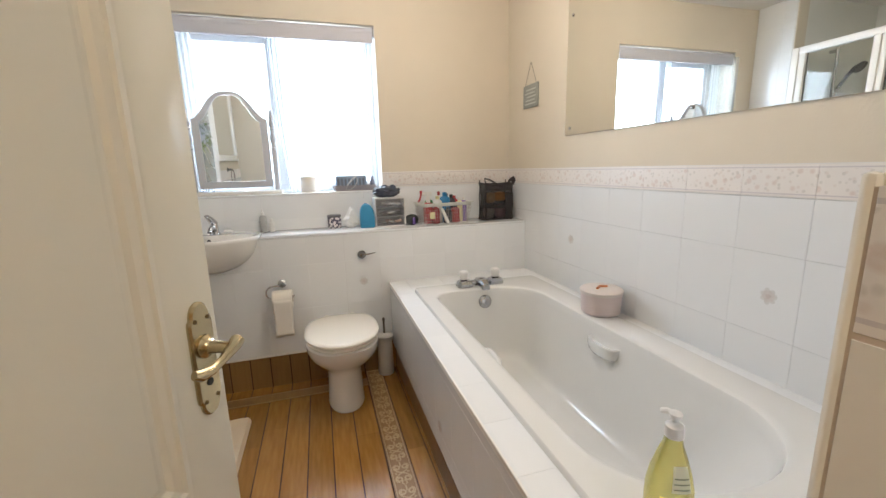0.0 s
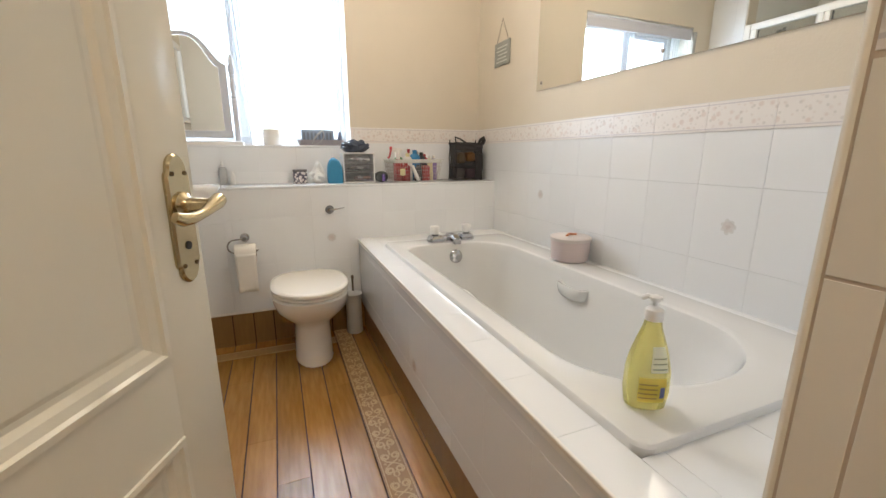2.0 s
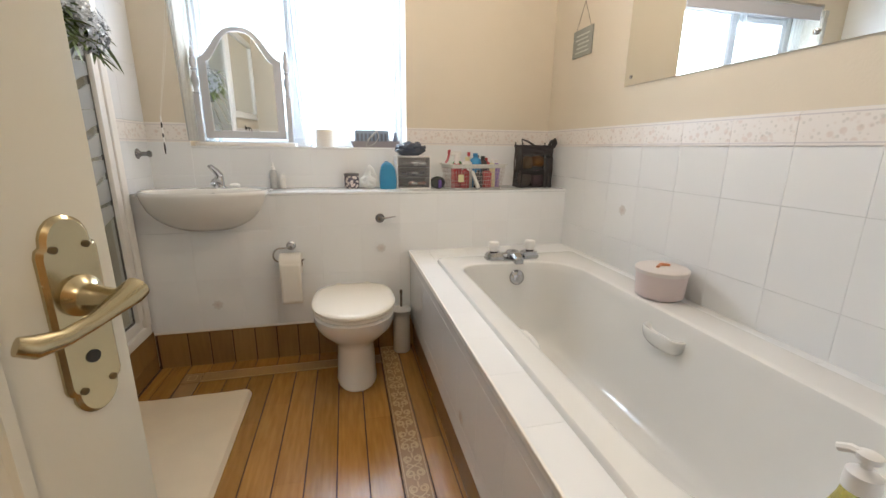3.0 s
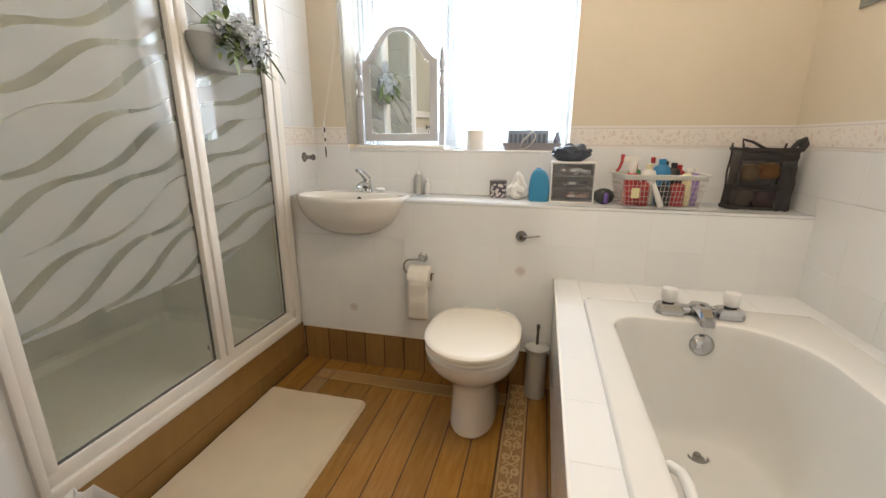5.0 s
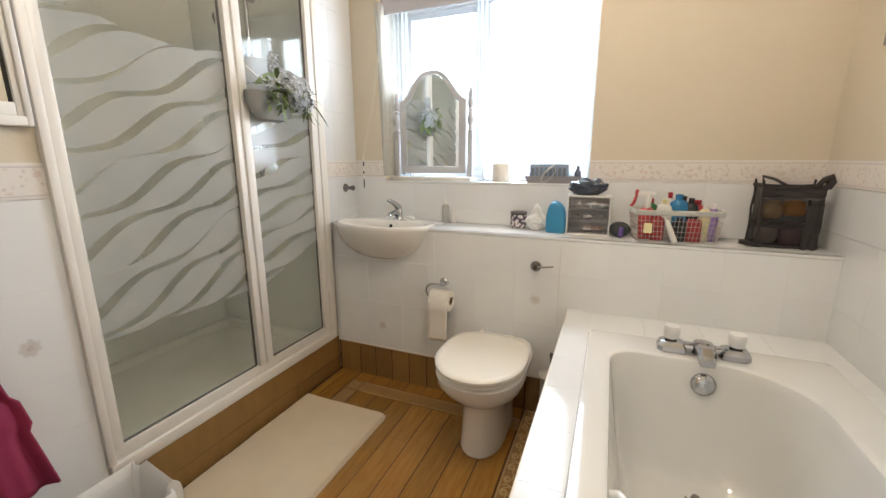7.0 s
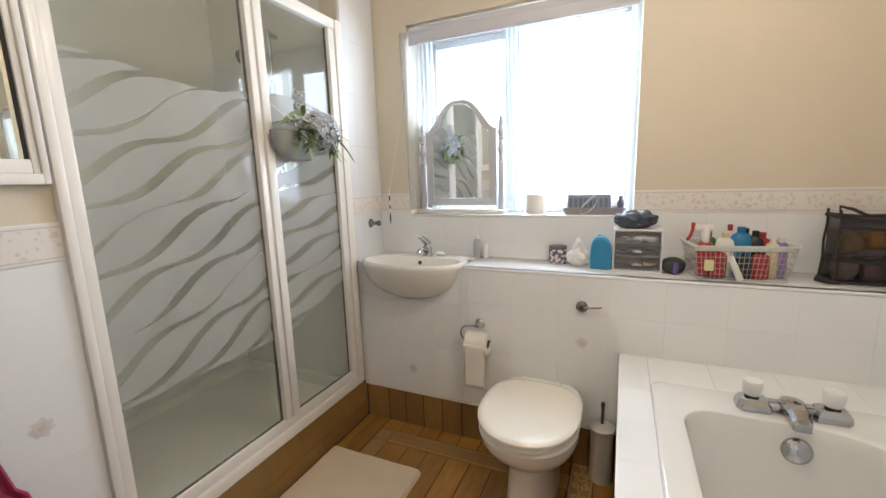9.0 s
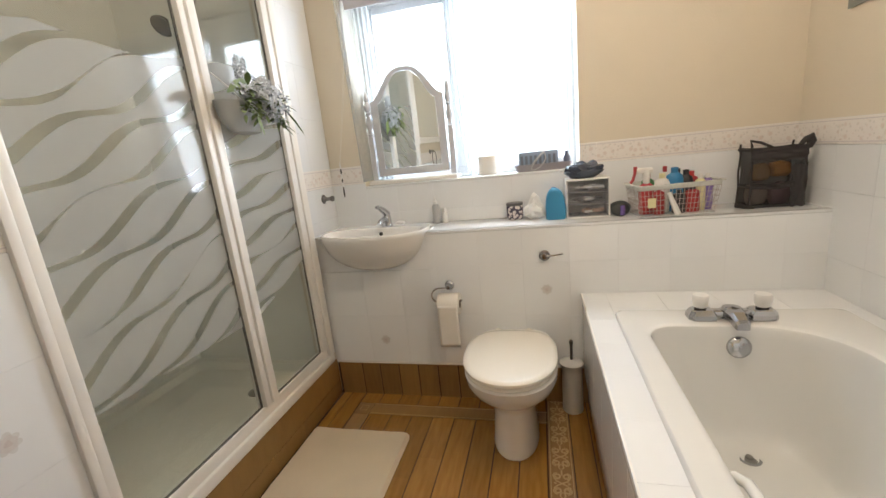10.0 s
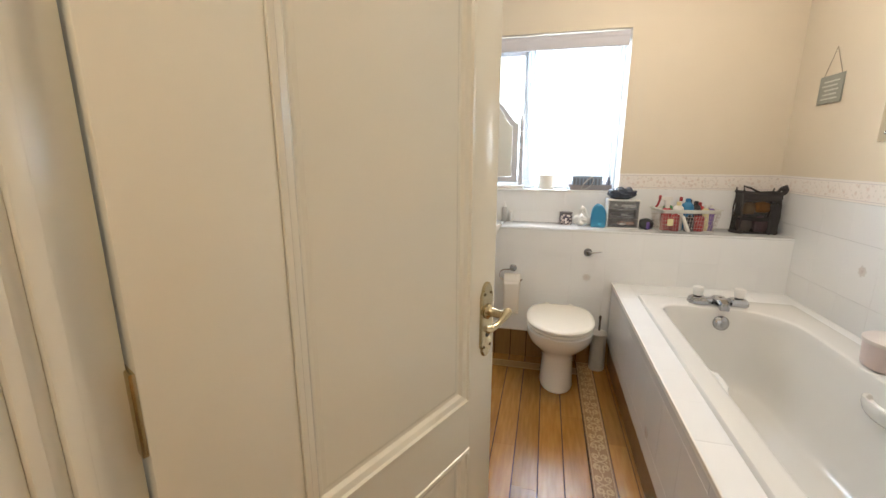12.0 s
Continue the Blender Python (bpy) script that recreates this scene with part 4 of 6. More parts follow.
brush = thing("toilet_brush", "white toilet brush holder with a chrome-stemmed brush, on the floor", "toilet brush", (0.300, 2.275, 0.004))
bm = bmesh.new()
lathe(bm, [(0.044, 0), (0.046, 0.006), (0.044, 0.20), (0.047, 0.225), (0.052, 0.232), (0.052, 0.240), (0.036, 0.246), (0.02, 0.252), (0.012, 0.254)], n=28)
done("holder", bm, mat("pale_grey_plastic", (0.60, 0.58, 0.54), 0.35), brush, smooth=True)
bm = bmesh.new()
lathe(bm, [(0.006, 0.25), (0.006, 0.325), (0.008, 0.33), (0.008, 0.345), (0.003, 0.35)], n=12)
done("stem", bm, mat("dark_stem", (0.14, 0.12, 0.10), 0.3, 0.6), brush, smooth=True)

hook = thing("robe_hook", "small chrome hook on the tiled wall", "hook", (LX + 0.006, 2.475, 1.045))
bm = bmesh.new()
lathe(bm, [(0.024, 0), (0.024, 0.004), (0.016, 0.009), (0.010, 0.020), (0.010, 0.040), (0.016, 0.050), (0.014, 0.058), (0.004, 0.060)], m=Matrix.Rotation(radians(90), 4, "Y"), n=24)
done("peg", bm, DARKCHROME, hook, smooth=True)

# ---- floral spots on plain tiles ----


def motif(x, y, z, normal, size=0.024):
    """A small printed rose: overlapping thin petals."""
    ob = tagged(new("tile_rose"), label="faded pink rose printed on a tile", category="tile decoration")
    rot = {"x": Matrix.Rotation(radians(-90), 4, "Y"), "X": Matrix.Rotation(radians(90), 4, "Y"), "y": Matrix.Rotation(radians(90), 4, "X")}[normal]
    ob.matrix_world = Matrix.Translation((x, y, z)) @ rot
    for nm, ma, cnt, rad, pr, zz in (("leaves", ROSELEAF, 7, 0.72, 0.34, 0.0002), ("petals", ROSEPINK, 6, 0.42, 0.36, 0.0008), ("heart", ROSEDEEP, 3, 0.12, 0.22, 0.0014)):
        bm = bmesh.new()
        for i in range(cnt):
            a = 2 * math.pi * i / cnt + 0.3 * cnt
            lathe(bm, [(pr * size, 0), (pr * size, zz + 0.00005 * i)], (rad * size * math.cos(a), rad * size * math.sin(a), 0), n=10, sx=1.15 if i % 2 else 0.9)
        done(nm, bm, ma, ob)
    return ob


ROSEPINK = mat("printed_rose", (0.74, 0.70, 0.68), 0.2, var=0.12, scale=90)
ROSEDEEP = mat("printed_rose_heart", (0.68, 0.61, 0.59), 0.2, var=0.12, scale=90)
ROSELEAF = mat("printed_leaf", (0.75, 0.745, 0.73), 0.2, var=0.10, scale=90)
for y, z in ((0.825, 0.808), (1.826, 0.822)):
    motif(WX - 0.0083, y, z, "x")
for x, z in ((-0.605, 0.319), (0.206, 0.573)):
    motif(x, FY - 0.0053, z, "y")
motif(LX + 0.0083, 1.044, 0.712, "X")
motif(0.3537, 1.29, 0.275, "x")

# ---- vanity mirror on the sill ----
vm = thing("dressing_mirror", "grey-painted arched dressing mirror on turned posts on the window sill", "mirror", (-0.468, 2.712, S0))
VW = 0.224


def turned(bm, x):
    prof = [(0.011, 0.255), (0.011, 0.262), (0.015, 0.268), (0.010, 0.276), (0.009, 0.300), (0.014, 0.312), (0.015, 0.330), (0.010, 0.352), (0.008, 0.372), (0.013, 0.380), (0.008, 0.388), (0.013, 0.402), (0.014, 0.418), (0.008, 0.440), (0.011, 0.448), (0.009, 0.468), (0.003, 0.492)]
    lathe(bm, [(r * 1.3, z) for r, z in prof], (x, 0, 0), n=16)


for x in (-VW, VW):
    bm = bmesh.new()
    box(bm, x - 0.014, x + 0.014, -0.014, 0.014, 0.020, 0.256, 0.002)
    turned(bm, x)
    done("post", bm, GREYPAINT, vm, smooth=True)
bm = bmesh.new()
box(bm, -VW - 0.016, VW + 0.028, -0.075, 0.045, 0.0, 0.020, 0.005)
done("base", bm, WHITEGLOSS, vm, smooth=True)


def arch(hw, z0, zs, rise, y, n=26, notch=0.0):
    """Arched outline: upright sides, a shoulder and a round head."""
    pts = [(-hw, y, z0), (hw, y, z0), (hw, y, zs - notch)]
    for i in range(n + 1):
        q = 1 - 2 * i / n
        pts.append((hw * q, y, zs + rise * (0.5 + 0.5 * math.cos(math.pi * abs(q) ** 1.45))))
    pts.append((-hw, y, zs - notch))
    return pts


bm = bmesh.new()
tilt = Matrix.Rotation(radians(-5), 4, "X")
o1, i1 = arch(0.200, 0.040, 0.435, 0.152, 0, notch=0.002), arch(0.162, 0.078, 0.420, 0.149, 0, notch=0.002)
y0, y1 = -0.010, 0.010
A = [[(x, yy, z) for x, _, z in pts] for pts, yy in ((i1, y0), (o1, y0), (o1, y1), (i1, y1), (i1, y0))]
loft(bm, A, False, False)
done("mirror_frame", bm, GREYPAINT, vm).rotation_euler = (radians(0.8), 0, radians(-0.5))
bm = bmesh.new()
loft(bm, [[(x, yy, z) for x, _, z in arch(0.161, 0.079, 0.419, 0.148, 0, notch=0.002)] for yy in (-0.004, 0.004)])
done("mirror_glass", bm, MIRROR, vm).rotation_euler = (radians(0.8), 0, radians(-0.5))

sr = thing("spare_toilet_roll", "spare white toilet roll standing on the window sill", "toilet roll", (-0.060, 2.70, S0))
bm = bmesh.new()
lathe(bm, [(0.049, 0), (0.051, 0.003), (0.051, 0.091), (0.049, 0.094), (0.022, 0.094), (0.021, 0.05)], n=28)
done("paper_roll", bm, PAPER, sr, smooth=True)

hb = thing("toiletry_tray", "mauve-grey plastic tray with a case in it on the window sill", "tray", (0.215, 2.66, S0))
bm = bmesh.new()
loft(bm, [rounded(-0.125, 0.125, -0.045, 0.045, (0.012,) * 4, 0.0), rounded(-0.138, 0.138, -0.055, 0.055, (0.014,) * 4, 0.034), rounded(-0.133, 0.133, -0.050, 0.050, (0.012,) * 4, 0.034), rounded(-0.122, 0.122, -0.042, 0.042, (0.010,) * 4, 0.005)])
done("tray", bm, plain("mauve_grey_plastic", (0.34, 0.32, 0.34)), hb, smooth=True)
bx = thing("hair_kit_case", "blue-grey plastic case in the tray on the sill", "case", (0.205, 2.66, S0 + 0.006))
slab("case", -0.105, 0.085, -0.035, 0.035, 0, 0.088, plain("blue_grey_plastic", (0.26, 0.33, 0.44)), bx, 0.006)
boxes("slot", [(-0.095 + i * 0.022, -0.083 + i * 0.022, -0.0362, -0.035, 0.02, 0.07) for i in range(8)], plain("case_slots", (0.16, 0.19, 0.24)), bx)
cb = thing("coiled_cable", "thin pale cable coiled over the case on the sill", "cable", (0.215, 2.615, S0 + 0.05))
bm = bmesh.new()
tube(bm, [(-0.02 + 0.035 * math.sin(t * 5.2), -0.012 + 0.01 * math.sin(t * 9), 0.045 * math.cos(t * 4.1)) for t in [i / 12 for i in range(25)]], 0.0025, 6)
done("cable", bm, plain("pale_cable", (0.45, 0.45, 0.45)), cb, smooth=True)
so = thing("soap_bar", "small white bar of soap on the back of the washbasin", "soap", (-0.505, 2.485, 0.883))
bm = bmesh.new()
bmesh.ops.create_icosphere(bm, subdivisions=3, radius=1, matrix=Matrix.Translation((0, 0, 0.010)) @ Matrix.Diagonal((0.026, 0.018, 0.011, 1)))
done("bar", bm, WHITEPL, so, smooth=True)
bt = thing("small_dark_bottle", "small dark bottle at the end of the tray", "bottle", (0.330, 2.665, S0 + 0.006))
bm = bmesh.new()
lathe(bm, [(0.015, 0), (0.016, 0.05), (0.009, 0.06), (0.009, 0.078), (0.003, 0.079)], n=16)
done("bottle", bm, plain("dark_blue_plastic", (0.10, 0.11, 0.16)), bt, smooth=True)

# ---- things on the ledge ----


def bottle(name, label, at, prof, body, cap=None, capprof=None, n=20, sy=0.7, capname="cap"):
    ob = thing(name, label, "bottle", at)
    bm = bmesh.new()
    lathe(bm, prof, n=n, sy=sy)
    done("body", bm, body, ob, smooth=True)
    if cap:
        bm = bmesh.new()
        lathe(bm, capprof, n=16)
        done(capname, bm, cap, ob, smooth=True)
    return ob


L = LEDGE
silver = plain("silver_plastic", (0.45, 0.45, 0.44), 0.25)
bottle("soap_dispenser", "slim silver soap dispenser by the basin", (-0.330, 2.56, L), [(0.019, 0), (0.020, 0.004), (0.020, 0.085), (0.012, 0.098)], silver, WHITEPL, [(0.009, 0.098), (0.010, 0.112), (0.004, 0.118), (0.004, 0.135)], capname="pump")
bottle("small_white_bottle", "small white bottle by the basin", (-0.285, 2.562, L), [(0.014, 0), (0.015, 0.05), (0.009, 0.056)], WHITEPL, WHITEPL, [(0.010, 0.056), (0.010, 0.074), (0.004, 0.075)])
# flowered jar
jar = thing("flowered_jar", "small white jar with a dark flower pattern and dark lid", "jar", (0.072, 2.545, L))
bm = bmesh.new()
lathe(bm, [(0.036, 0), (0.040, 0.005), (0.040, 0.060), (0.036, 0.066)], n=28)
jm = mat("dark_flower_glaze", (0.62, 0.58, 0.56), 0.2)
jt = jm.node_tree
vo = jt.nodes.new("ShaderNodeTexVoronoi")
vo.inputs["Scale"].default_value = 62
jt.links.new(jt.nodes["Texture Coordinate"].outputs["Object"], vo.inputs["Vector"])
cr = jt.nodes.new("ShaderNodeValToRGB")
cr.color_ramp.interpolation = "CONSTANT"
cr.color_ramp.elements[0].color, cr.color_ramp.elements[1].color = (0.66, 0.60, 0.58, 1), (0.09, 0.08, 0.11, 1)
cr.color_ramp.elements[1].position = 0.50
jt.links.new(vo.outputs["Distance"], cr.inputs[0])
jt.links.new(cr.outputs[0], jt.nodes["Principled BSDF"].inputs["Base Color"])
done("body", bm, jm, jar, smooth=True)
bm = bmesh.new()
lathe(bm, [(0.040, 0.066), (0.041, 0.068), (0.041, 0.078), (0.037, 0.080), (0.01, 0.081)], n=28)
done("lid", bm, plain("dark_lid", (0.10, 0.09, 0.09)), jar, smooth=True)
# crumpled white cloth bag
cl = thing("crumpled_white_bag", "crumpled white plastic bag beside the blue bottle", "bag", (0.168, 2.49, L))
bm = bmesh.new()
bmesh.ops.create_icosphere(bm, subdivisions=3, radius=1)
for v in bm.verts:
    p = v.co.copy()
    k = 1.05 + 0.55 * noise.noise(p * 1.7 + Vector((3, 1, 0))) + 0.45 * noise.noise(p * 3.8 + Vector((0, 4, 0)))
    v.co = Vector((p.x * 0.045 * k, p.y * 0.030 * k, max(0.0, (p.z * 0.5 + 0.5)) * 0.112 * (0.8 + 0.3 * k) * (1 - 0.55 * abs(p.x))))
done("bag", bm, BAGPLASTIC, cl)
bb = thing("blue_bottle", "bright blue round-shouldered plastic bottle", "bottle", (0.262, 2.468, L))
bm = bmesh.new()
lo = []
side = [(-0.040, 0.0), (0.040, 0.0), (0.045, 0.006), (0.046, 0.055)] + [(-0.006 + 0.050 * math.cos(radians(a)) ** 0.9 if a < 90 else -0.006 - 0.038 * (-math.cos(radians(a))) ** 0.9, 0.060 + 0.084 * math.sin(radians(a)) ** 0.85) for a in range(5, 180, 9)] + [(-0.045, 0.055), (-0.044, 0.006)]
for y, q in ((-0.026, 0.78), (-0.024, 0.90), (-0.017, 0.98), (0.0, 1.0), (0.017, 0.98), (0.024, 0.90), (0.026, 0.78)):
    lo.append([(x * q, y, 0.06 + (z - 0.06) * q if z > 0.06 else z) for x, z in side])
loft(bm, lo)
done("body", bm, plain("bright_blue_plastic", (0.04, 0.24, 0.43), 0.3), bb, smooth=True)
bm = bmesh.new()
box(bm, -0.016, 0.004, -0.007, 0.007, 0.128, 0.147, 0.003)
done("cap", bm, plain("dark_blue_cap", (0.04, 0.18, 0.34), 0.3), bb, smooth=True)

drawers = thing("mini_drawer_unit", "small white drawer unit with three smoky clear drawers of bits", "drawer unit", (0.402, 2.505, L))
dh, dw, dd = 0.168, 0.092, 0.065
boxes("case", [(-dw, -dw + 0.006, -dd, dd, 0.0, dh), (dw - 0.006, dw, -dd, dd, 0.0, dh), (-dw, dw, -dd, dd, dh, dh + 0.007), (-dw + 0.006, dw - 0.006, -dd, dd, 0, 0.006), (-dw + 0.006, dw - 0.006, dd - 0.004, dd, 0.006, dh)], WHITEPL, drawers, 0.002)
smoky = sheer_mat("smoky_clear_plastic", (0.60, 0.60, 0.62), 0.82)
contents = [plain("peach_bits", (0.66, 0.44, 0.34)), plain("dark_bits", (0.28, 0.27, 0.28)), plain("pale_bits", (0.60, 0.61, 0.62))]
for k in range(3):
    z = 0.008 + k * 0.054
    d = tagged(new("drawer"), label="smoky clear drawer")
    d.parent = drawers
    d.location = (0, 0, z)
    boxes("front", [(-dw + 0.008, dw - 0.008, -dd - 0.003, -dd, 0, 0.050)], smoky, d, 0.001)
    boxes("tray", [(-dw + 0.008, dw - 0.008, -dd, dd - 0.006, 0, 0.002)], GREYHAZE, d)
    boxes("pull", [(-0.016, 0.016, -dd - 0.011, -dd - 0.003, 0.018, 0.028)], GREYHAZE, d, 0.002)
    rng = random.Random(k + 3)
    bm = bmesh.new()
    for i in range(9):
        c = Vector((rng.uniform(-0.01 if k == 0 else -0.06, 0.06), rng.uniform(-0.05, 0.0), 0.012 + rng.uniform(0, 0.012)))
        bmesh.ops.create_icosphere(bm, subdivisions=2, radius=1, matrix=Matrix.Translation(c) @ Matrix.Diagonal((rng.uniform(0.010, 0.022), 0.012, rng.uniform(0.006, 0.012), 1)))
    done("contents", bm, contents[k], d, smooth=True, kind="stuff")
pk = thing("dark_foil_packet", "crumpled dark blue packet lying on the drawer unit", "packet", (0.390, 2.490, L + dh + 0.008))
bm = bmesh.new()
bmesh.ops.create_icosphere(bm, subdivisions=4, radius=1)
for v in bm.verts:
    p = v.co.copy()
    k = 1 + 0.2 * noise.noise(p * 2.2) + 0.12 * noise.noise(p * 6)
    v.co = Vector((p.x * 0.080 * k, p.y * 0.054 * k, min(1.0, max(0.0, p.z * 0.62 + 0.5)) * 0.066 * k))
done("packet", bm, plain("dark_foil", (0.045, 0.055, 0.08), 0.18), pk, smooth=True)

hbk = thing("hair_brush", "dark hairbrush with a purple handle lying by the drawers", "brush", (0.535, 2.46, L))
bm = bmesh.new()
lo = []
for y, w, h in ((-0.028, 0.020, 0.03), (-0.020, 0.038, 0.055), (0.0, 0.045, 0.066), (0.03, 0.042, 0.060), (0.05, 0.025, 0.035)):
    lo.append([(w * math.cos(2 * math.pi * i / 20), y, h * 0.5 + h * 0.5 * math.sin(2 * math.pi * i / 20)) for i in range(20)])
loft(bm, lo)
done("head", bm, plain("black_rubber", (0.03, 0.035, 0.035)), hbk, smooth=True)
bm = bmesh.new()
tube(bm, [(0.006, -0.035, 0.046), (0.006, -0.042, 0.03), (0.004, -0.045, 0.008)], 0.010, 10)
done("handle", bm, plain("purple_plastic", (0.13, 0.08, 0.30)), hbk, smooth=True)

# basket of cleaning bottles
bk = thing("plastic_basket", "clear plastic lattice basket full of cleaning bottles", "basket", (0.735, 2.440, L))
bw0, bd0, bw1, bd1, bh = 0.140, 0.070, 0.158, 0.086, 0.132
rot = Matrix.Rotation(radians(8), 4, "Z")
bm = bmesh.new()


def bside(u, w):
    """A point on the basket's wall: u round it (0 to 4), w up it."""
    hx, hy = bw0 + (bw1 - bw0) * w, bd0 + (bd1 - bd0) * w
    k, f = int(u) % 4, u - int(u)
    c = ((-hx, -hy), (hx, -hy), (hx, hy), (-hx, hy))
    a, b = c[k], c[(k + 1) % 4]
    return rot @ Vector((a[0] + (b[0] - a[0]) * f, a[1] + (b[1] - a[1]) * f, 0.006 + (bh - 0.006) * w))


for k in range(4):
    cnt = 20 if k % 2 == 0 else 10
    for i in range(cnt + 1):
        tube(bm, [bside(k + i / cnt * 0.9999, 0), bside(k + i / cnt * 0.9999, 0.86)], 0.0010, 5)
for w in (0.0, 0.17, 0.34, 0.51, 0.68, 0.86):
    for k in range(4):
        tube(bm, [bside(k, w), bside(k + 0.9999, w)], 0.0011, 5)
done("lattice", bm, mat("pale_clear_plastic", (0.56, 0.50, 0.47), 0.2), bk, smooth=True)
bm = bmesh.new()
lo = []
for g, z in ((0.0, 0.116), (0.0, 0.135), (0.012, 0.136), (0.012, 0.131), (0.003, 0.129), (0.003, 0.116)):
    lo.append([tuple(rot @ Vector(p)) for p in rounded(-bw1 - g, bw1 + g, -bd1 - g, bd1 + g, (0.018,) * 4, z)])
loft(bm, lo, False, False)
done("rim", bm, mat("pale_green_plastic", (0.70, 0.70, 0.64), 0.25), bk, smooth=True)
slabm = bmesh.new()
box(slabm, -bw0, bw0, -bd0, bd0, 0.001, 0.006, m=rot)
done("floor", slabm, mat("clear_base", (0.6, 0.63, 0.63), 0.3), bk)

RED, WHITE, BLUE, BLACK, GREEN, YEL, PURP, PINK = (plain(n_, c_) for n_, c_ in (("red_plastic", (0.38, 0.03, 0.035)), ("white_bottle", (0.76, 0.74, 0.70)), ("blue_plastic", (0.03, 0.20, 0.42)), ("black_plastic", (0.02, 0.02, 0.025)), ("green_plastic", (0.06, 0.26, 0.08)), ("pale_yellow", (0.70, 0.64, 0.36)), ("violet_plastic", (0.24, 0.16, 0.42)), ("rose_plastic", (0.40, 0.12, 0.14))))


def inb(dx, dy):
    p = rot @ Vector((dx * 0.90, dy, 0))
    return (0.735 + p.x, 2.440 + p.y, L + 0.008)


def std(r, h):
    return [(r * 0.92, 0), (r, 0.004), (r, h * 0.72), (r * 0.85, h * 0.82), (r * 0.38, h * 0.88)]


sp = bottle("trigger_spray", "white bottle with a red trigger spray head", inb(-0.118, -0.012), std(0.030, 0.150), RED, WHITE, [(0.013, 0.128), (0.014, 0.150), (0.016, 0.175), (0.010, 0.186)], capname="neck")
bm = bmesh.new()
box(bm, -0.040, 0.024, -0.011, 0.011, 0.172, 0.194, 0.005)
done("spray_head", bm, WHITE, sp, smooth=True)
bm = bmesh.new()
tube(bm, [(-0.034, 0, 0.192), (-0.044, 0, 0.176), (-0.052, 0, 0.146), (-0.062, 0, 0.134)], 0.006, 8)
box(bm, -0.050, -0.036, -0.009, 0.009, 0.178, 0.202, 0.003)
done("trigger", bm, RED, sp, smooth=True)
for nm, lab, dx, dy, r, h, b, c in (
    ("cleaning_bottle", "green-necked cleaning bottle in the basket", -0.092, 0.035, 0.026, 0.165, GREEN, RED),
    ("lotion_bottle", "cream pump bottle in the basket", -0.042, 0.0, 0.028, 0.165, WHITE, YEL),
    ("shampoo_bottle", "tall blue bottle in the basket", 0.018, 0.010, 0.032, 0.185, BLUE, BLUE),
    ("slim_bottle", "slim bottle with a red cap in the basket", -0.010, 0.044, 0.020, 0.190, WHITE, RED),
    ("black_bottle", "black bottle in the basket", 0.070, 0.012, 0.026, 0.170, BLACK, BLACK),
    ("shower_gel", "blue-black bottle standing in the basket", 0.048, 0.048, 0.028, 0.175, BLUE, BLACK),
    ("red_tub", "red tub in the basket", 0.108, 0.044, 0.030, 0.160, RED, RED),
    ("white_pump_bottle", "pale yellow bottle with a white pump in the basket", 0.118, -0.018, 0.020, 0.150, YEL, WHITE),
    ("clear_spray", "purple bottle with a white cap in the basket", 0.150, -0.016, 0.020, 0.150, PURP, WHITE),
    ("red_bottle", "red bottle low in the basket", -0.075, -0.040, 0.024, 0.110, RED, RED),
    ("pink_bottle", "red-pink bottle low in the basket", 0.072, -0.042, 0.026, 0.105, RED, BLACK),
    ("dark_bottle", "dark bottle low in the basket", 0.012, -0.044, 0.024, 0.095, BLACK, BLACK)):
    bottle(nm, lab, inb(dx, dy), std(r * 1.08, h), b, c, [(r * 0.42, h * 0.87), (r * 0.45, h * 0.99), (r * 0.15, h)])
tu = thing("white_tube", "white tube leaning in front of the basket", "tube", tuple(Vector(inb(-0.035, -0.094))))
bm = bmesh.new()
tube(bm, [(0.018, 0, 0.004), (-0.018, 0.0, 0.092)], 0.011, 12, radii=[0.012, 0.009])
done("tube", bm, WHITE, tu, smooth=True)
tg = thing("yellow_label_card", "small pale card tucked into the basket", "card", tuple(Vector(inb(-0.125, -0.088))))
slab("card", -0.015, 0.015, -0.002, 0.0, 0.035, 0.075, YEL, tg)

# black mesh toiletry bag
mb = thing("mesh_wash_bag", "black mesh wash bag full of toiletries standing in the corner", "bag", (1.110, 2.475, L))
bw, bdp, bhh = 0.095, 0.055, 0.256


def strip(pts, r, n=8, radii=None):
    b = bmesh.new()
    tube(b, pts, r, n, radii=radii)
    done("binding", b, BLACKMESH, mb, smooth=True)


for x in (-bw, bw):
    for y in (-bdp, bdp):
        strip([(x, y, 0.004), (x * 0.95, y, bhh * 0.3), (x * 0.98, y * 1.02, bhh * 0.55), (x * 0.94, y * 0.95, bhh * 0.8), (x * 0.99, y * 0.85, bhh)], 0.0042, 8)
for z, k in ((0.008, 1.0), (0.085, 0.95), (bhh - 0.022, 1.0)):
    for y in (-bdp, bdp):
        strip([(-bw * k, y, z + 0.004 * (z > 0.1)), (0, y * 1.03, z - 0.008 * (z > 0.05)), (bw * k, y, z)], 0.0046, 8)
    for x in (-bw, bw):
        strip([(x * k, -bdp, z), (x * k, bdp, z)], 0.0055, 8)
strip([(-bw, -bdp, bhh - 0.01), (-bw - 0.006, -bdp, bhh + 0.014), (-bw + 0.03, -bdp, bhh + 0.004), (-bw + 0.07, -bdp, bhh - 0.018)], 0.0055, 8)
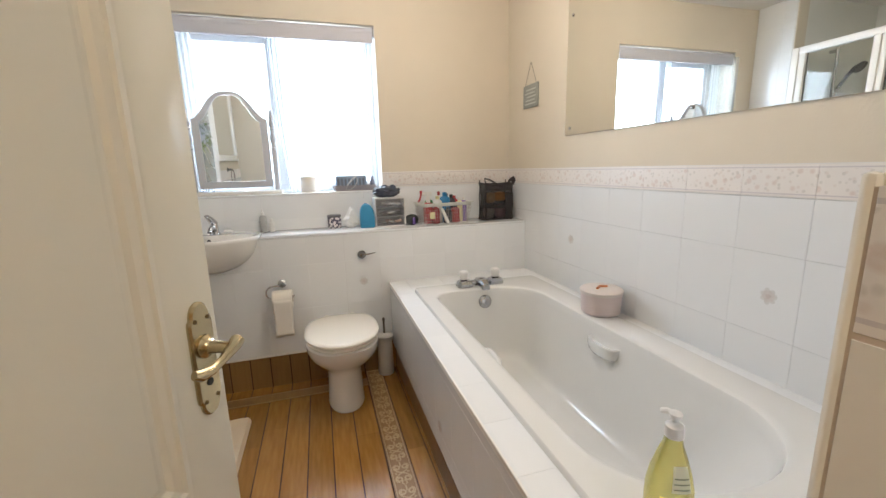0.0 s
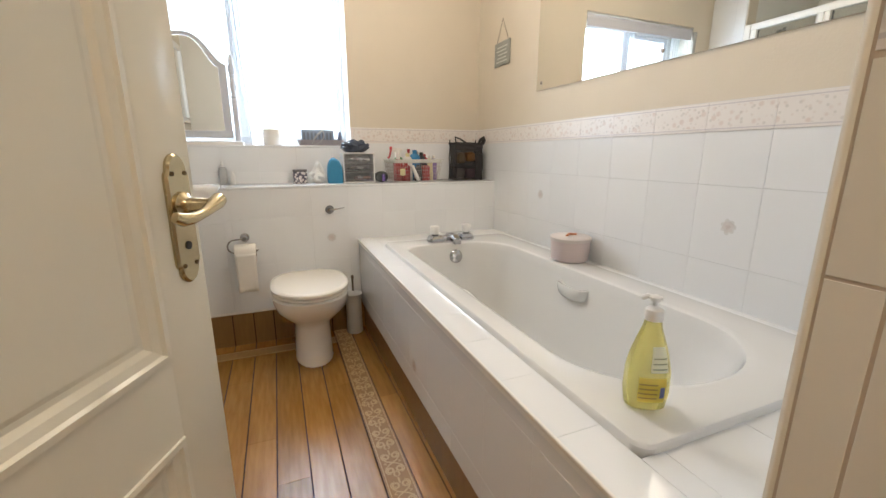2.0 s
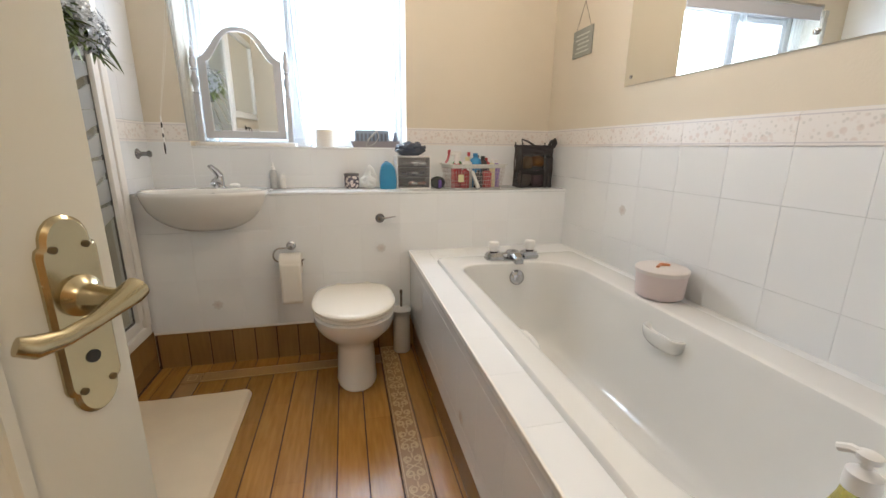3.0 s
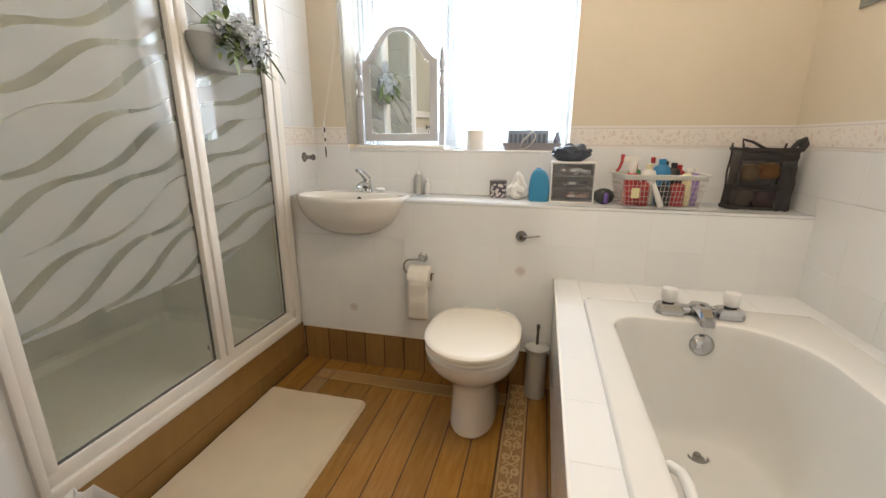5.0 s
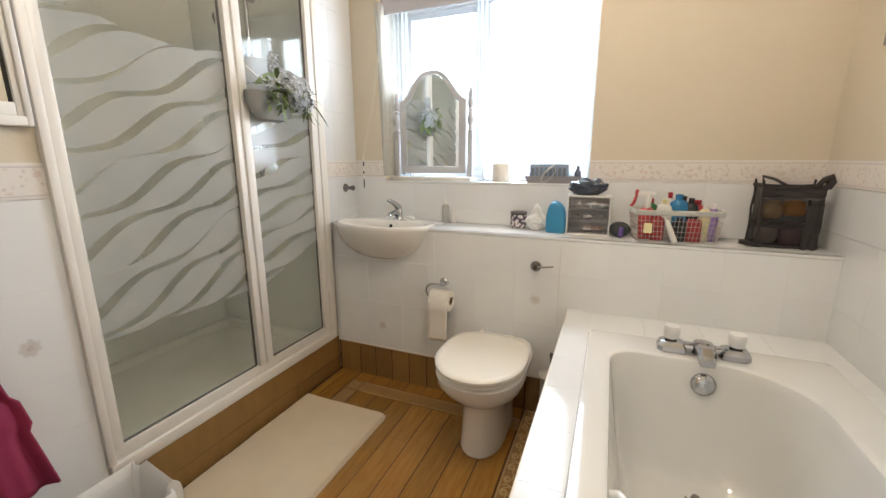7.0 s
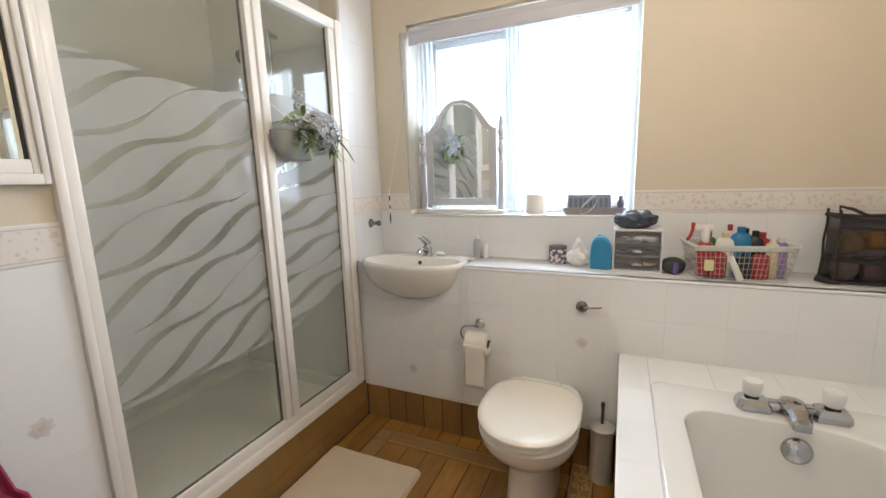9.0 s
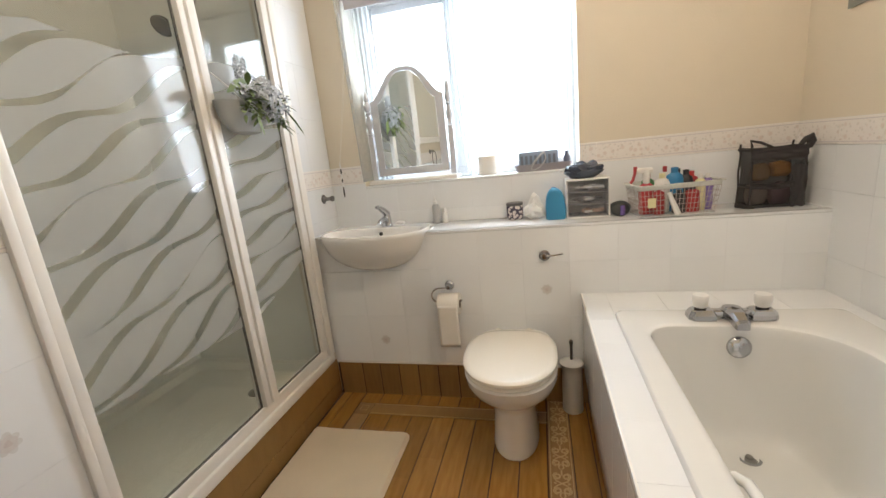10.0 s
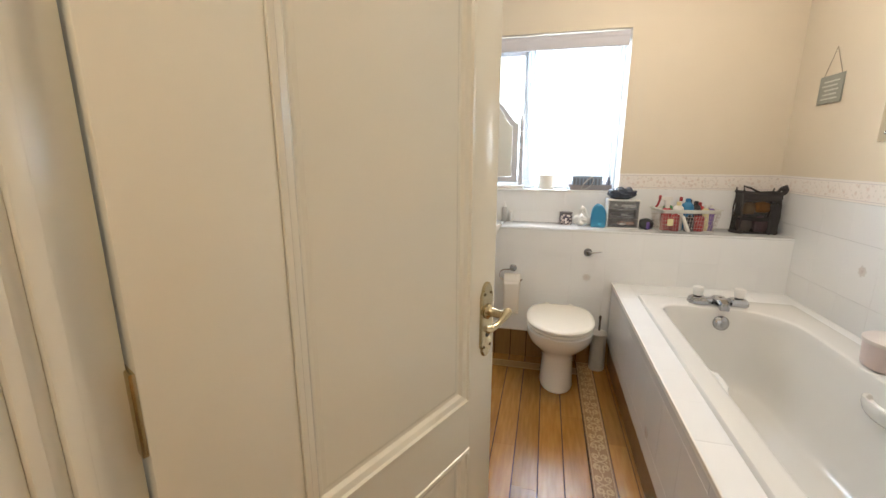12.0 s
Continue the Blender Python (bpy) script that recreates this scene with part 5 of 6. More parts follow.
strip([(bw - 0.03, -bdp, bhh - 0.016), (bw - 0.012, -bdp, bhh + 0.004), (bw + 0.004, -bdp, bhh + 0.012), (bw + 0.008, -bdp, bhh - 0.004), (bw + 0.002, -bdp, bhh - 0.03)], 0.013, 10, radii=[0.007, 0.011, 0.014, 0.014, 0.008])
strip([(-bw + 0.02, -bdp, 0.006), (-bw - 0.02, -bdp - 0.01, 0.012), (-bw - 0.05, -bdp - 0.012, 0.022)], 0.008, 8, radii=[0.006, 0.008, 0.010])
gauze = sheer_mat("black_gauze", (0.07, 0.06, 0.055), 0.42)
bm = bmesh.new()
loft(bm, [rounded(-bw * k, bw * k, -bdp, bdp, (0.01,) * 4, z) for k, z in ((1.0, 0.005), (0.95, 0.09), (0.94, 0.15), (1.0, bhh - 0.02))], True, False)
done("mesh_cloth", bm, gauze, mb, smooth=True)
bm = bmesh.new()

def cloth_patch(x0, x1, z0, z1, seed):
    """A sagging, creased panel of cloth on the bag's front."""
    g = []
    for i in range(15):
        col = []
        for j in range(11):
            u, w = i / 14, j / 10
            x = x0 + (x1 - x0) * u + 0.006 * noise.noise((seed, w * 3, 0))
            z = z0 + (z1 - z0) * w + 0.008 * noise.noise((u * 3, seed, 1)) - 0.006 * math.sin(math.pi * u)
            col.append(bm.verts.new((x, -bdp - 0.006 + 0.008 * noise.noise((u * 4 + seed, w * 6, 2)), z)))
        g.append(col)
    for a, b in zip(g, g[1:]):
        for j in range(10):
            bm.faces.new((a[j], b[j], b[j + 1], a[j + 1]))


cloth_patch(-bw, bw, bhh - 0.066, bhh - 0.014, 1.3)
cloth_patch(bw * 0.46, bw, 0.006, bhh - 0.085, 4.1)
cloth_patch(-bw, bw * 0.6, 0.088, 0.104, 7.7)
done("solid_cloth", bm, BLACKMESH, mb, smooth=True)
for nm, lab, x, y, z, s_, c_ in (("orange_sponge", "orange bath sponge inside the mesh bag", 0.022, -0.012, 0.150, (0.034, 0.030, 0.030), (0.62, 0.30, 0.08)), ("tan_sponge", "tan sponge inside the mesh bag", -0.044, -0.012, 0.142, (0.030, 0.030, 0.034), (0.48, 0.33, 0.18)), ("pale_bottle", "pale squat bottle inside the mesh bag", -0.050, 0.0, 0.050, (0.036, 0.030, 0.045), (0.42, 0.36, 0.33)), ("mauve_bottle", "mauve squat bottle inside the mesh bag", 0.030, 0.0, 0.050, (0.036, 0.030, 0.045), (0.38, 0.26, 0.30))):
    ob = thing(nm, lab, "toiletry", (1.110 + x, 2.475 + y, L + z))
    bm = bmesh.new()
    bmesh.ops.create_icosphere(bm, subdivisions=3, radius=1)
    for v in bm.verts:
        p = v.co.copy()
        k = 1 + 0.14 * noise.noise(p * 2.5 + Vector((x * 50, 0, 0)))
        q = max(abs(p.x), abs(p.y), abs(p.z)) ** 0.5
        v.co = Vector((p.x * s_[0], p.y * s_[1], p.z * s_[2])) * k / q
    done("body", bm, plain(nm + "_foam", c_, 0.8), ob, smooth=True)

# ---- things on the bath ----
tub = thing("lidded_tub", "round pale pink tub with a cloudy lid on the bath's edge", "tub", (1.140, 1.425, RIM + 0.017))
bm = bmesh.new()
lathe(bm, [(0.074, 0), (0.081, 0.006), (0.086, 0.092)], n=32)
done("body", bm, LILAC, tub, smooth=True)
bm = bmesh.new()
lathe(bm, [(0.089, 0.090), (0.090, 0.093), (0.090, 0.104), (0.083, 0.109), (0.02, 0.110)], n=32)
done("lid", bm, mat("cloudy_lid", (0.70, 0.64, 0.60), 0.3), tub, smooth=True)
bm = bmesh.new()
tube(bm, [(-0.03, -0.01, 0.112), (0.0, 0.012, 0.114), (0.03, 0.0, 0.112)], 0.006, 8)
done("orange_pull", bm, plain("orange_rubber", (0.60, 0.22, 0.08)), tub, smooth=True)

wash = thing("hand_wash_bottle", "clear pump bottle of yellow soap standing on the bath corner", "bottle", (0.553, 0.485, RIM + 0.0165))
wash.rotation_euler = (0, 0, radians(-28))
liquid = mat("yellow_liquid_soap", (0.90, 0.84, 0.32), 0.08, var=0.03, trans=0.7, ior=1.36)
bm = bmesh.new()
lo = []
for z, hw, d in ((0, 0.030, 0.020), (0.005, 0.036, 0.025), (0.035, 0.040, 0.028), (0.075, 0.039, 0.028), (0.105, 0.033, 0.026), (0.135, 0.024, 0.020), (0.158, 0.016, 0.015), (0.172, 0.0135, 0.0125), (0.178, 0.0125, 0.012)):
    lo.append([(hw * math.copysign(abs(math.cos(2 * math.pi * i / 32)) ** 0.8, math.cos(2 * math.pi * i / 32)), d * math.copysign(abs(math.sin(2 * math.pi * i / 32)) ** 0.8, math.sin(2 * math.pi * i / 32)), z) for i in range(32)])
loft(bm, lo)
done("body", bm, liquid, wash, smooth=True)
bm = bmesh.new()
lathe(bm, [(0.0155, 0.172), (0.016, 0.176), (0.015, 0.192), (0.007, 0.197), (0.005, 0.199), (0.005, 0.206), (0.010, 0.208), (0.011, 0.215), (0.004, 0.218)], n=20)
tube(bm, [(0.0, 0, 0.212), (-0.010, 0.010, 0.213), (-0.016, 0.018, 0.207)], 0.005, 8)
done("pump", bm, WHITEPL, wash, smooth=True)


def label_patch(name, a0, a1, z0, z1, material, out=0.0006):
    """A patch that wraps the bottle's front between two angles."""
    bm = bmesh.new()
    prof = ((0.0, 0.034, 0.024), (0.035, 0.040, 0.028), (0.075, 0.039, 0.028), (0.105, 0.033, 0.026), (0.135, 0.024, 0.020))

    def at(a, z):
        for (za, wa, da), (zb, wb, db) in zip(prof, prof[1:]):
            if z <= zb:
                k = (z - za) / (zb - za)
                hw, d = wa + (wb - wa) * k, da + (db - da) * k
                break
        c, s = math.cos(a), math.sin(a)
        return ((hw + out) * math.copysign(abs(c) ** 0.8, c), (d + out) * math.copysign(abs(s) ** 0.8, s), z)
    na, nz = 10, 6
    g = [[bm.verts.new(at(radians(a0 + (a1 - a0) * i / na), z0 + (z1 - z0) * j / nz)) for j in range(nz + 1)] for i in range(na + 1)]
    for i in range(na):
        for j in range(nz):
            bm.faces.new((g[i][j], g[i + 1][j], g[i + 1][j + 1], g[i][j + 1]))
    return done(name, bm, material, wash, smooth=True)


label_patch("label", -95, -50, 0.080, 0.128, plain("pale_label", (0.82, 0.81, 0.60)))
for i in range(3):
    label_patch("label_print", -92, -56, 0.086 + i * 0.010, 0.0885 + i * 0.010, plain("label_print", (0.25, 0.28, 0.15)), 0.0012)
label_patch("lower_label", -120, -55, 0.020, 0.070, plain("ochre_label", (0.62, 0.50, 0.06)), 0.0006)
for i in range(4):
    label_patch("label_print", -118, -80, 0.028 + i * 0.009, 0.031 + i * 0.009, plain("brown_print", (0.30, 0.22, 0.05)), 0.0012)
label_patch("barcode_patch", -74, -60, 0.030, 0.052, plain("blue_print", (0.12, 0.14, 0.30)), 0.0012)

# ---- plant basket on the shower frame ----
plant = thing("hanging_flower_basket", "bushy white silk flowers and leaves in a round grey pot", "artificial plant", (-0.862, 1.945, 1.468))
bm = bmesh.new()
lathe(bm, [(0.030, -0.112), (0.075, -0.104), (0.115, -0.062), (0.130, 0.0), (0.124, 0.004), (0.108, -0.045), (0.03, -0.08)], at=(0, -0.02, 0), n=28, sx=0.40)
done("pot", bm, mat("pale_pot", (0.36, 0.37, 0.36), 0.6), plant, smooth=True)
rng = random.Random(7)
bm, bl = bmesh.new(), bmesh.new()


def petals(b, c, r, nrm):
    q = nrm.to_track_quat("Z", "Y").to_matrix()
    for k in range(5):
        a = 2 * math.pi * k / 5 + rng.random()
        tip = c + q @ Vector((r * math.cos(a), r * math.sin(a), r * 0.35))
        s1 = c + q @ Vector((r * 0.62 * math.cos(a + 0.5), r * 0.62 * math.sin(a + 0.5), r * 0.12))
        s2 = c + q @ Vector((r * 0.62 * math.cos(a - 0.5), r * 0.62 * math.sin(a - 0.5), r * 0.12))
        b.faces.new([b.verts.new(p) for p in (c, s2, tip, s1)])


def leaf(b, c, d, ln, w, face=(0.3, 0.2, 1)):
    d = d.normalized()
    side = d.cross(Vector(face)).normalized()
    pts = []
    for i in range(6):
        t = i / 5
        p = c + d * ln * t + Vector((0, 0, -0.35 * ln * t * t))
        pts.append((b.verts.new(p + side * w * math.sin(math.pi * min(1, t * 0.92 + 0.05))), b.verts.new(p - side * w * math.sin(math.pi * min(1, t * 0.92 + 0.05)))))
    for (a0, a1), (b0, b1) in zip(pts, pts[1:]):
        b.faces.new((a0, b0, b1, a1))


for i in range(400):
    while True:
        p = Vector((rng.uniform(-1, 1), rng.uniform(-1, 1), rng.uniform(-1, 1)))
        if 0.45 < p.length < 1:
            break
    c = Vector((p.x * 0.066 + 0.050, p.y * 0.098 + 0.072, p.z * 0.080 + 0.012 - 0.02 * p.y))
    petals(bm, c, rng.uniform(0.009, 0.016), (p + Vector((0.5, 0, 0.2))).normalized())
for i in range(46):
    a = i * 2.4
    c = Vector((0.01, 0.0, 0.085 + 0.0017 * i)) + Vector((0.018 * math.cos(a), 0.020 * math.sin(a), 0))
    petals(bm, c, 0.011, Vector((math.cos(a), math.sin(a), 0.4)).normalized())
blooms = bm
for i in range(70):
    c = Vector((0.055 + rng.uniform(-0.02, 0.02), rng.uniform(-0.13, 0.03), 0.030 + rng.uniform(-0.015, 0.02)))
    petals(blooms, c, rng.uniform(0.009, 0.015), Vector((0.7, rng.uniform(-0.5, 0.3), 0.6)).normalized())
for i in range(110):
    d = Vector((rng.uniform(-0.2, 0.9), rng.uniform(-1, 1), rng.uniform(-0.6, 0.5)))
    c = Vector((0.02, rng.uniform(-0.10, 0.16), rng.uniform(-0.07, 0.06)))
    leaf(bl, c + Vector((0.03, 0, 0)), d, rng.uniform(0.03, 0.08), rng.uniform(0.006, 0.012))
for y, ln in ((-0.7, 0.19), (-0.9, 0.18), (-0.5, 0.17), (-0.8, 0.15)):
    leaf(bl, Vector((0.03, 0.02, 0.055)), Vector((0.15, y, 0.12)), ln, 0.020, (0.8, -0.5, 0.3))
leaf(bl, Vector((0.05, 0.15, 0.0)), Vector((0.15, 0.8, -0.5)), 0.13, 0.009)
done("blossom", blooms, PETAL, plant, label="small white silk blossoms", kind="stuff")
done("foliage", bl, FOLIAGE, plant, label="green silk leaves", kind="stuff")
bm = bmesh.new()
tube(bm, [(-0.055 + 0.02, -0.10, 0.10), (-0.01, -0.05, 0.05), (0.0, 0.0, 0.0)], 0.003, 6)
done("hanger", bm, WHITEPL, plant, smooth=True)
# ---- mat, bin, towel ----
bmat = thing("bath_mat", "thick cream bath mat lying on the plank floor", "bath mat", (0, 0, 0.003))
bm = bmesh.new()
nx, ny = 40, 60
g = []
for i in range(nx + 1):
    col = []
    for j in range(ny + 1):
        u, v = i / nx, j / ny
        x, y = -0.892 + 0.478 * u, 1.262 + 0.77 * v
        e = min(u, 1 - u) * 0.478
        f = min(v, 1 - v) * 0.77
        h = 0.017 * min(1, (min(e, f) / 0.012 + 0.15)) ** 0.5 + 0.0018 * noise.noise((x * 30, y * 30, 0)) + 0.003 * noise.noise((x * 6, y * 6, 2))
        if e < 0.0001 or f < 0.0001:
            h = 0.0
        cx = max(0, 0.03 - e) * max(0, 0.03 - f) * 8
        x += cx if u < 0.5 else -cx
        y += cx if v < 0.5 else -cx
        col.append(bm.verts.new((x, y, h)))
    g.append(col)
for i in range(nx):
    for j in range(ny):
        bm.faces.new((g[i][j], g[i + 1][j], g[i + 1][j + 1], g[i][j + 1]))
done("mat_body", bm, MATFLUFF, bmat, smooth=True)

wb = thing("waste_bin", "white rectangular waste bin lined with a white bag on the floor", "waste bin", (-0.682, 1.035, 0.0))
wb.rotation_euler = (0, 0, radians(-4))
wb.scale = (0.86, 0.92, 1)


def bin_ring(hx, hy, z, amp=0.0, r=0.035):
    return [(x * (1 + amp * 6 * math.sin(i * 1.7)), y * (1 + amp * 5 * math.cos(i * 2.3)), z + amp * math.sin(i * 1.1)) for i, (x, y, z) in enumerate(rounded(-hx, hx, -hy, hy, (r,) * 4, z, 7))]


bm = bmesh.new()
loft(bm, [bin_ring(0.085, 0.115, 0.003), bin_ring(0.088, 0.118, 0.010), bin_ring(0.106, 0.138, 0.275), bin_ring(0.110, 0.142, 0.280), bin_ring(0.104, 0.136, 0.284), bin_ring(0.086, 0.115, 0.015), bin_ring(0.03, 0.05, 0.012)])
done("bucket", bm, WHITEPL, wb, smooth=True)
bm = bmesh.new()
loft(bm, [bin_ring(0.092, 0.122, 0.14, 0.002), bin_ring(0.100, 0.130, 0.27, 0.005), bin_ring(0.107, 0.139, 0.302, 0.010), bin_ring(0.114, 0.146, 0.310, 0.011), bin_ring(0.120, 0.152, 0.300, 0.010), bin_ring(0.124, 0.156, 0.270, 0.009), bin_ring(0.119, 0.151, 0.205, 0.009)], False, False)
done("liner", bm, BAGPLASTIC, wb, smooth=True)

tw = thing("hand_towel", "crimson towel hanging from a chrome ring on the wall", "towel", (LX + 0.004, 0.80, 0))
bm = bmesh.new()
rows_ = []
for j in range(34):
    w = j / 33
    z = 1.06 - 0.70 * w
    hw = 0.075 + 0.135 * w ** 0.9 + 0.012 * (abs(z - 0.58) < 0.05)
    row = []
    for i in range(49):
        u = i / 48 * 2 - 1
        fold = math.sin(u * 11 + 1.5 * w) * (0.020 - 0.006 * w) + math.sin(u * 23 + 3 * w) * 0.006
        row.append(bm.verts.new((0.062 + fold + 0.018 * w, u * hw, z + 0.01 * math.cos(u * 3))))
    rows_.append(row)
for a, b in zip(rows_, rows_[1:]):
    for i in range(48):
        bm.faces.new((a[i], a[i + 1], b[i + 1], b[i]))
ob = done("towel", bm, TOWEL, tw, smooth=True)
sol = ob.modifiers.new("thick", "SOLIDIFY")
sol.thickness = 0.007
bm = bmesh.new()
lathe(bm, [(0.024, 0), (0.024, 0.006), (0.010, 0.012), (0.010, 0.045)], m=Matrix.Translation((0.004, 0, 1.20)) @ Matrix.Rotation(radians(90), 4, "Y"), n=20)
tube(bm, [(0.048, 0.075 * math.sin(2 * math.pi * i / 28), 1.125 + 0.075 * math.cos(2 * math.pi * i / 28)) for i in range(29)], 0.004, 8)
done("ring", bm, CHROME, tw, smooth=True)

# ---- ceiling lights ----
for nm, at, hz in (("ceiling_light", (0.40, 1.55), "bathroom"), ("hall_light", (-0.1, -0.75), "hall")):
    cl_ = thing(nm, "small round ceiling light with an opal shade, lit, in the " + hz, "ceiling light", (at[0], at[1], CEIL))
    bm = bmesh.new()
    lathe(bm, [(0.055, 0), (0.055, -0.02), (0.04, -0.03), (0.012, -0.032)], n=24)
    done("base", bm, WHITEPL, cl_, smooth=True)

# ---- pieces: floor planks, upstands, inlay ----
SEAMG = 0.0024
LINES = [-0.760, -0.660, -0.555, -0.450, -0.345, -0.240, -0.138, -0.034, 0.072, 0.178]
rng = random.Random(3)


def plank(name, x0, x1, y0, y1, z0, z1, material, parent):
    me = bpy.data.meshes.new(name)
    vs = [(x, y, z) for z in (z0, z1) for x, y in ((x0, y0), (x1, y0), (x1, y1), (x0, y1))]
    me.from_pydata(vs, [], [(3, 2, 1, 0), (4, 5, 6, 7), (0, 1, 5, 4), (1, 2, 6, 5), (2, 3, 7, 6), (3, 0, 4, 7)])
    me.materials.append(material)
    ob = new(name, me)
    ob.parent = parent
    return ob


def run(x0, x1, y0, y1):
    """One lane of planks with butt joints at random places."""
    y = y0
    while y < y1 - 0.02:
        e = min(y1, y + rng.uniform(0.55, 1.15))
        if y1 - e < 0.2:
            e = y1
        plank("plank", x0 + SEAMG, x1 - SEAMG, y + 0.0004, e - 0.0004, 0.0, 0.003, PLANK, floor)
        y = e


FB0, FB1 = 2.160, 2.246    # far inlay strip
for a, b in zip(LINES, LINES[1:]):
    if a >= -0.68:
        run(a, b, DY - 0.26, FB0 - 0.002)
    else:
        run(-0.672, b, DY - 0.26, FB0 - 0.002)
    run(max(a, -0.76), b, FB1 + 0.002, FY - 0.006)
run(-0.893, -0.842, DY - 0.26, FY - 0.006)
run(-0.842, -0.762, DY - 0.26, FY - 0.006)
run(0.276, 0.359, DY - 0.26, FY - 0.006)
run(0.358, 0.377, DY - 0.26, FY - 0.006)
plank("inlay_strip", 0.182, 0.274, DY - 0.26, FY - 0.006, 0.0, 0.003, INLAY, floor)
plank("inlay_strip", -0.755, -0.677, 0.5, FB0 - 0.004, 0.0, 0.003, INLAY, floor)
plank("inlay_strip", -0.675, 0.178, FB0, FB1, 0.0, 0.003, INLAY, floor)
plank("inlay_corner", -0.757, -0.679, FB0, FB1, 0.0, 0.003, INLAY, floor)
boxes("inlay_line", [(-0.735, -0.700, FB0 + 0.022, FB0 + 0.025, 0.003, 0.0036), (-0.735, -0.700, FB1 - 0.025, FB1 - 0.022, 0.003, 0.0036), (-0.737, -0.734, FB0 + 0.022, FB1 - 0.022, 0.003, 0.0036), (-0.701, -0.698, FB0 + 0.022, FB1 - 0.022, 0.003, 0.0036), (-0.67, 0.18, FB0 + 0.006, FB0 + 0.009, 0.003, 0.0036), (-0.67, 0.18, FB1 - 0.009, FB1 - 0.006, 0.003, 0.0036), (0.187, 0.190, 0, FY - 0.01, 0.003, 0.0036), (0.266, 0.269, 0, FY - 0.01, 0.003, 0.0036)], SCROLL, floor)
bm = bmesh.new()


def ribbon(pts, w):
    vs = []
    for i, p in enumerate(pts):
        d = (Vector(pts[min(i + 1, len(pts) - 1)]) - Vector(pts[max(i - 1, 0)])).normalized()
        s = Vector((-d.y, d.x)) * w * (0.45 + 0.55 * math.sin(math.pi * (i + 0.5) / len(pts)))
        vs.append((bm.verts.new((p[0] + s.x, p[1] + s.y, 0.0036)), bm.verts.new((p[0] - s.x, p[1] - s.y, 0.0036))))
    for (a, b), (c, d) in zip(vs, vs[1:]):
        bm.faces.new((a, b, d, c))


def spiral(cx, cy, sx, sy, turn=1.55, r=0.017):
    return [(cx + sx * (r * (1 - 0.62 * t)) * math.cos(2 * math.pi * turn * t - 1.57), cy + sy * (r * (1 - 0.62 * t)) * math.sin(2 * math.pi * turn * t - 1.57)) for t in [i / 16 for i in range(17)]]


y = 0.02
k = 0
while y < 2.30:
    for s in (-1, 1):
        ribbon(spiral(0.228 + s * 0.0175, y + 0.032, s, 1, r=0.016), 0.0034)
        ribbon(spiral(0.228 + s * 0.0175, y + 0.100, s, -1, r=0.016), 0.0034)
        ribbon([(0.228 + s * 0.030, y + 0.044), (0.228 + s * 0.014, y + 0.058), (0.228 - s * 0.004, y + 0.068), (0.228 - s * 0.018, y + 0.076), (0.228 - s * 0.030, y + 0.090)], 0.0030)
        ribbon([(0.228 + s * 0.002, y + 0.000), (0.228 + s * 0.009, y + 0.008), (0.228 + s * 0.008, y + 0.018), (0.228 + s * 0.001, y + 0.026)], 0.0028)
        ribbon([(0.228 + s * 0.020, y + 0.062), (0.228 + s * 0.029, y + 0.067), (0.228 + s * 0.020, y + 0.072)], 0.0026)
    ribbon([(0.228, y + 0.104), (0.228, y + 0.130)], 0.0035)
    y += 0.134
done("scroll_inlay", bm, SCROLL, floor, kind="stuff")

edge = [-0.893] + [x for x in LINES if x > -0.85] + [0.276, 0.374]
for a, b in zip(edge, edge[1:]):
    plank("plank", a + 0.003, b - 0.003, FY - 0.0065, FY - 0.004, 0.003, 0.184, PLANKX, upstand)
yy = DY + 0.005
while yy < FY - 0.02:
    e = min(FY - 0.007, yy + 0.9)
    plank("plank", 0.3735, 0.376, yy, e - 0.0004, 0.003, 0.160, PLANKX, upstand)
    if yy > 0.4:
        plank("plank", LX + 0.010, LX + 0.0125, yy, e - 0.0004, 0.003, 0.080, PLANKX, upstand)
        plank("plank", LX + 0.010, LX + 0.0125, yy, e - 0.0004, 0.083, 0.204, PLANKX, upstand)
    yy = e

# ---- pieces: tiles ----
ROW = [0.435, 0.685, 0.935, 1.100]
ys = steps(DY + 0.003, BY - 0.003, 0.744, 0.2005)
tiling(wall_east, (WX - 0.003, 0, 0), (0, -1, 0), (0, 0, 1), [-v for v in reversed(ys)], [RIM - 0.005] + ROW[1:], TILE)
tiling(wall_east, (WX - 0.003, 0, 0), (0, -1, 0), (0, 0, 1), [-v for v in reversed(ys)], [1.102, 1.193], BORDER, "border_tile")
xs = steps(LX + 0.008, WX - 0.008, 0.10, 0.2005)
up = (0, 0, 1)
inwin = lambda u, v: W0 < u < W1
xa, xb = steps(LX + 0.008, W0, -0.905, 0.2), steps(W1, WX - 0.008, 1.26 - 0.6, 0.2005)
tiling(wall_north, (0, BY - 0.003, 0), (1, 0, 0), up, xa, [LEDGE, 0.935, 1.100], TILE)
tiling(wall_north, (0, BY - 0.003, 0), (1, 0, 0), up, xb, [LEDGE, 0.935, 1.100], TILE)
tiling(wall_north, (0, BY - 0.003, 0), (1, 0, 0), up, steps(W0, W1, 0.06, 0.2005), [LEDGE, 0.935, S0 - 0.013], TILE)
tiling(wall_north, (0, BY - 0.003, 0), (1, 0, 0), up, xa, [1.102, 1.193], BORDER, "border_tile")
tiling(wall_north, (0, BY - 0.003, 0), (1, 0, 0), up, xb, [1.102, 1.193], BORDER, "border_tile")
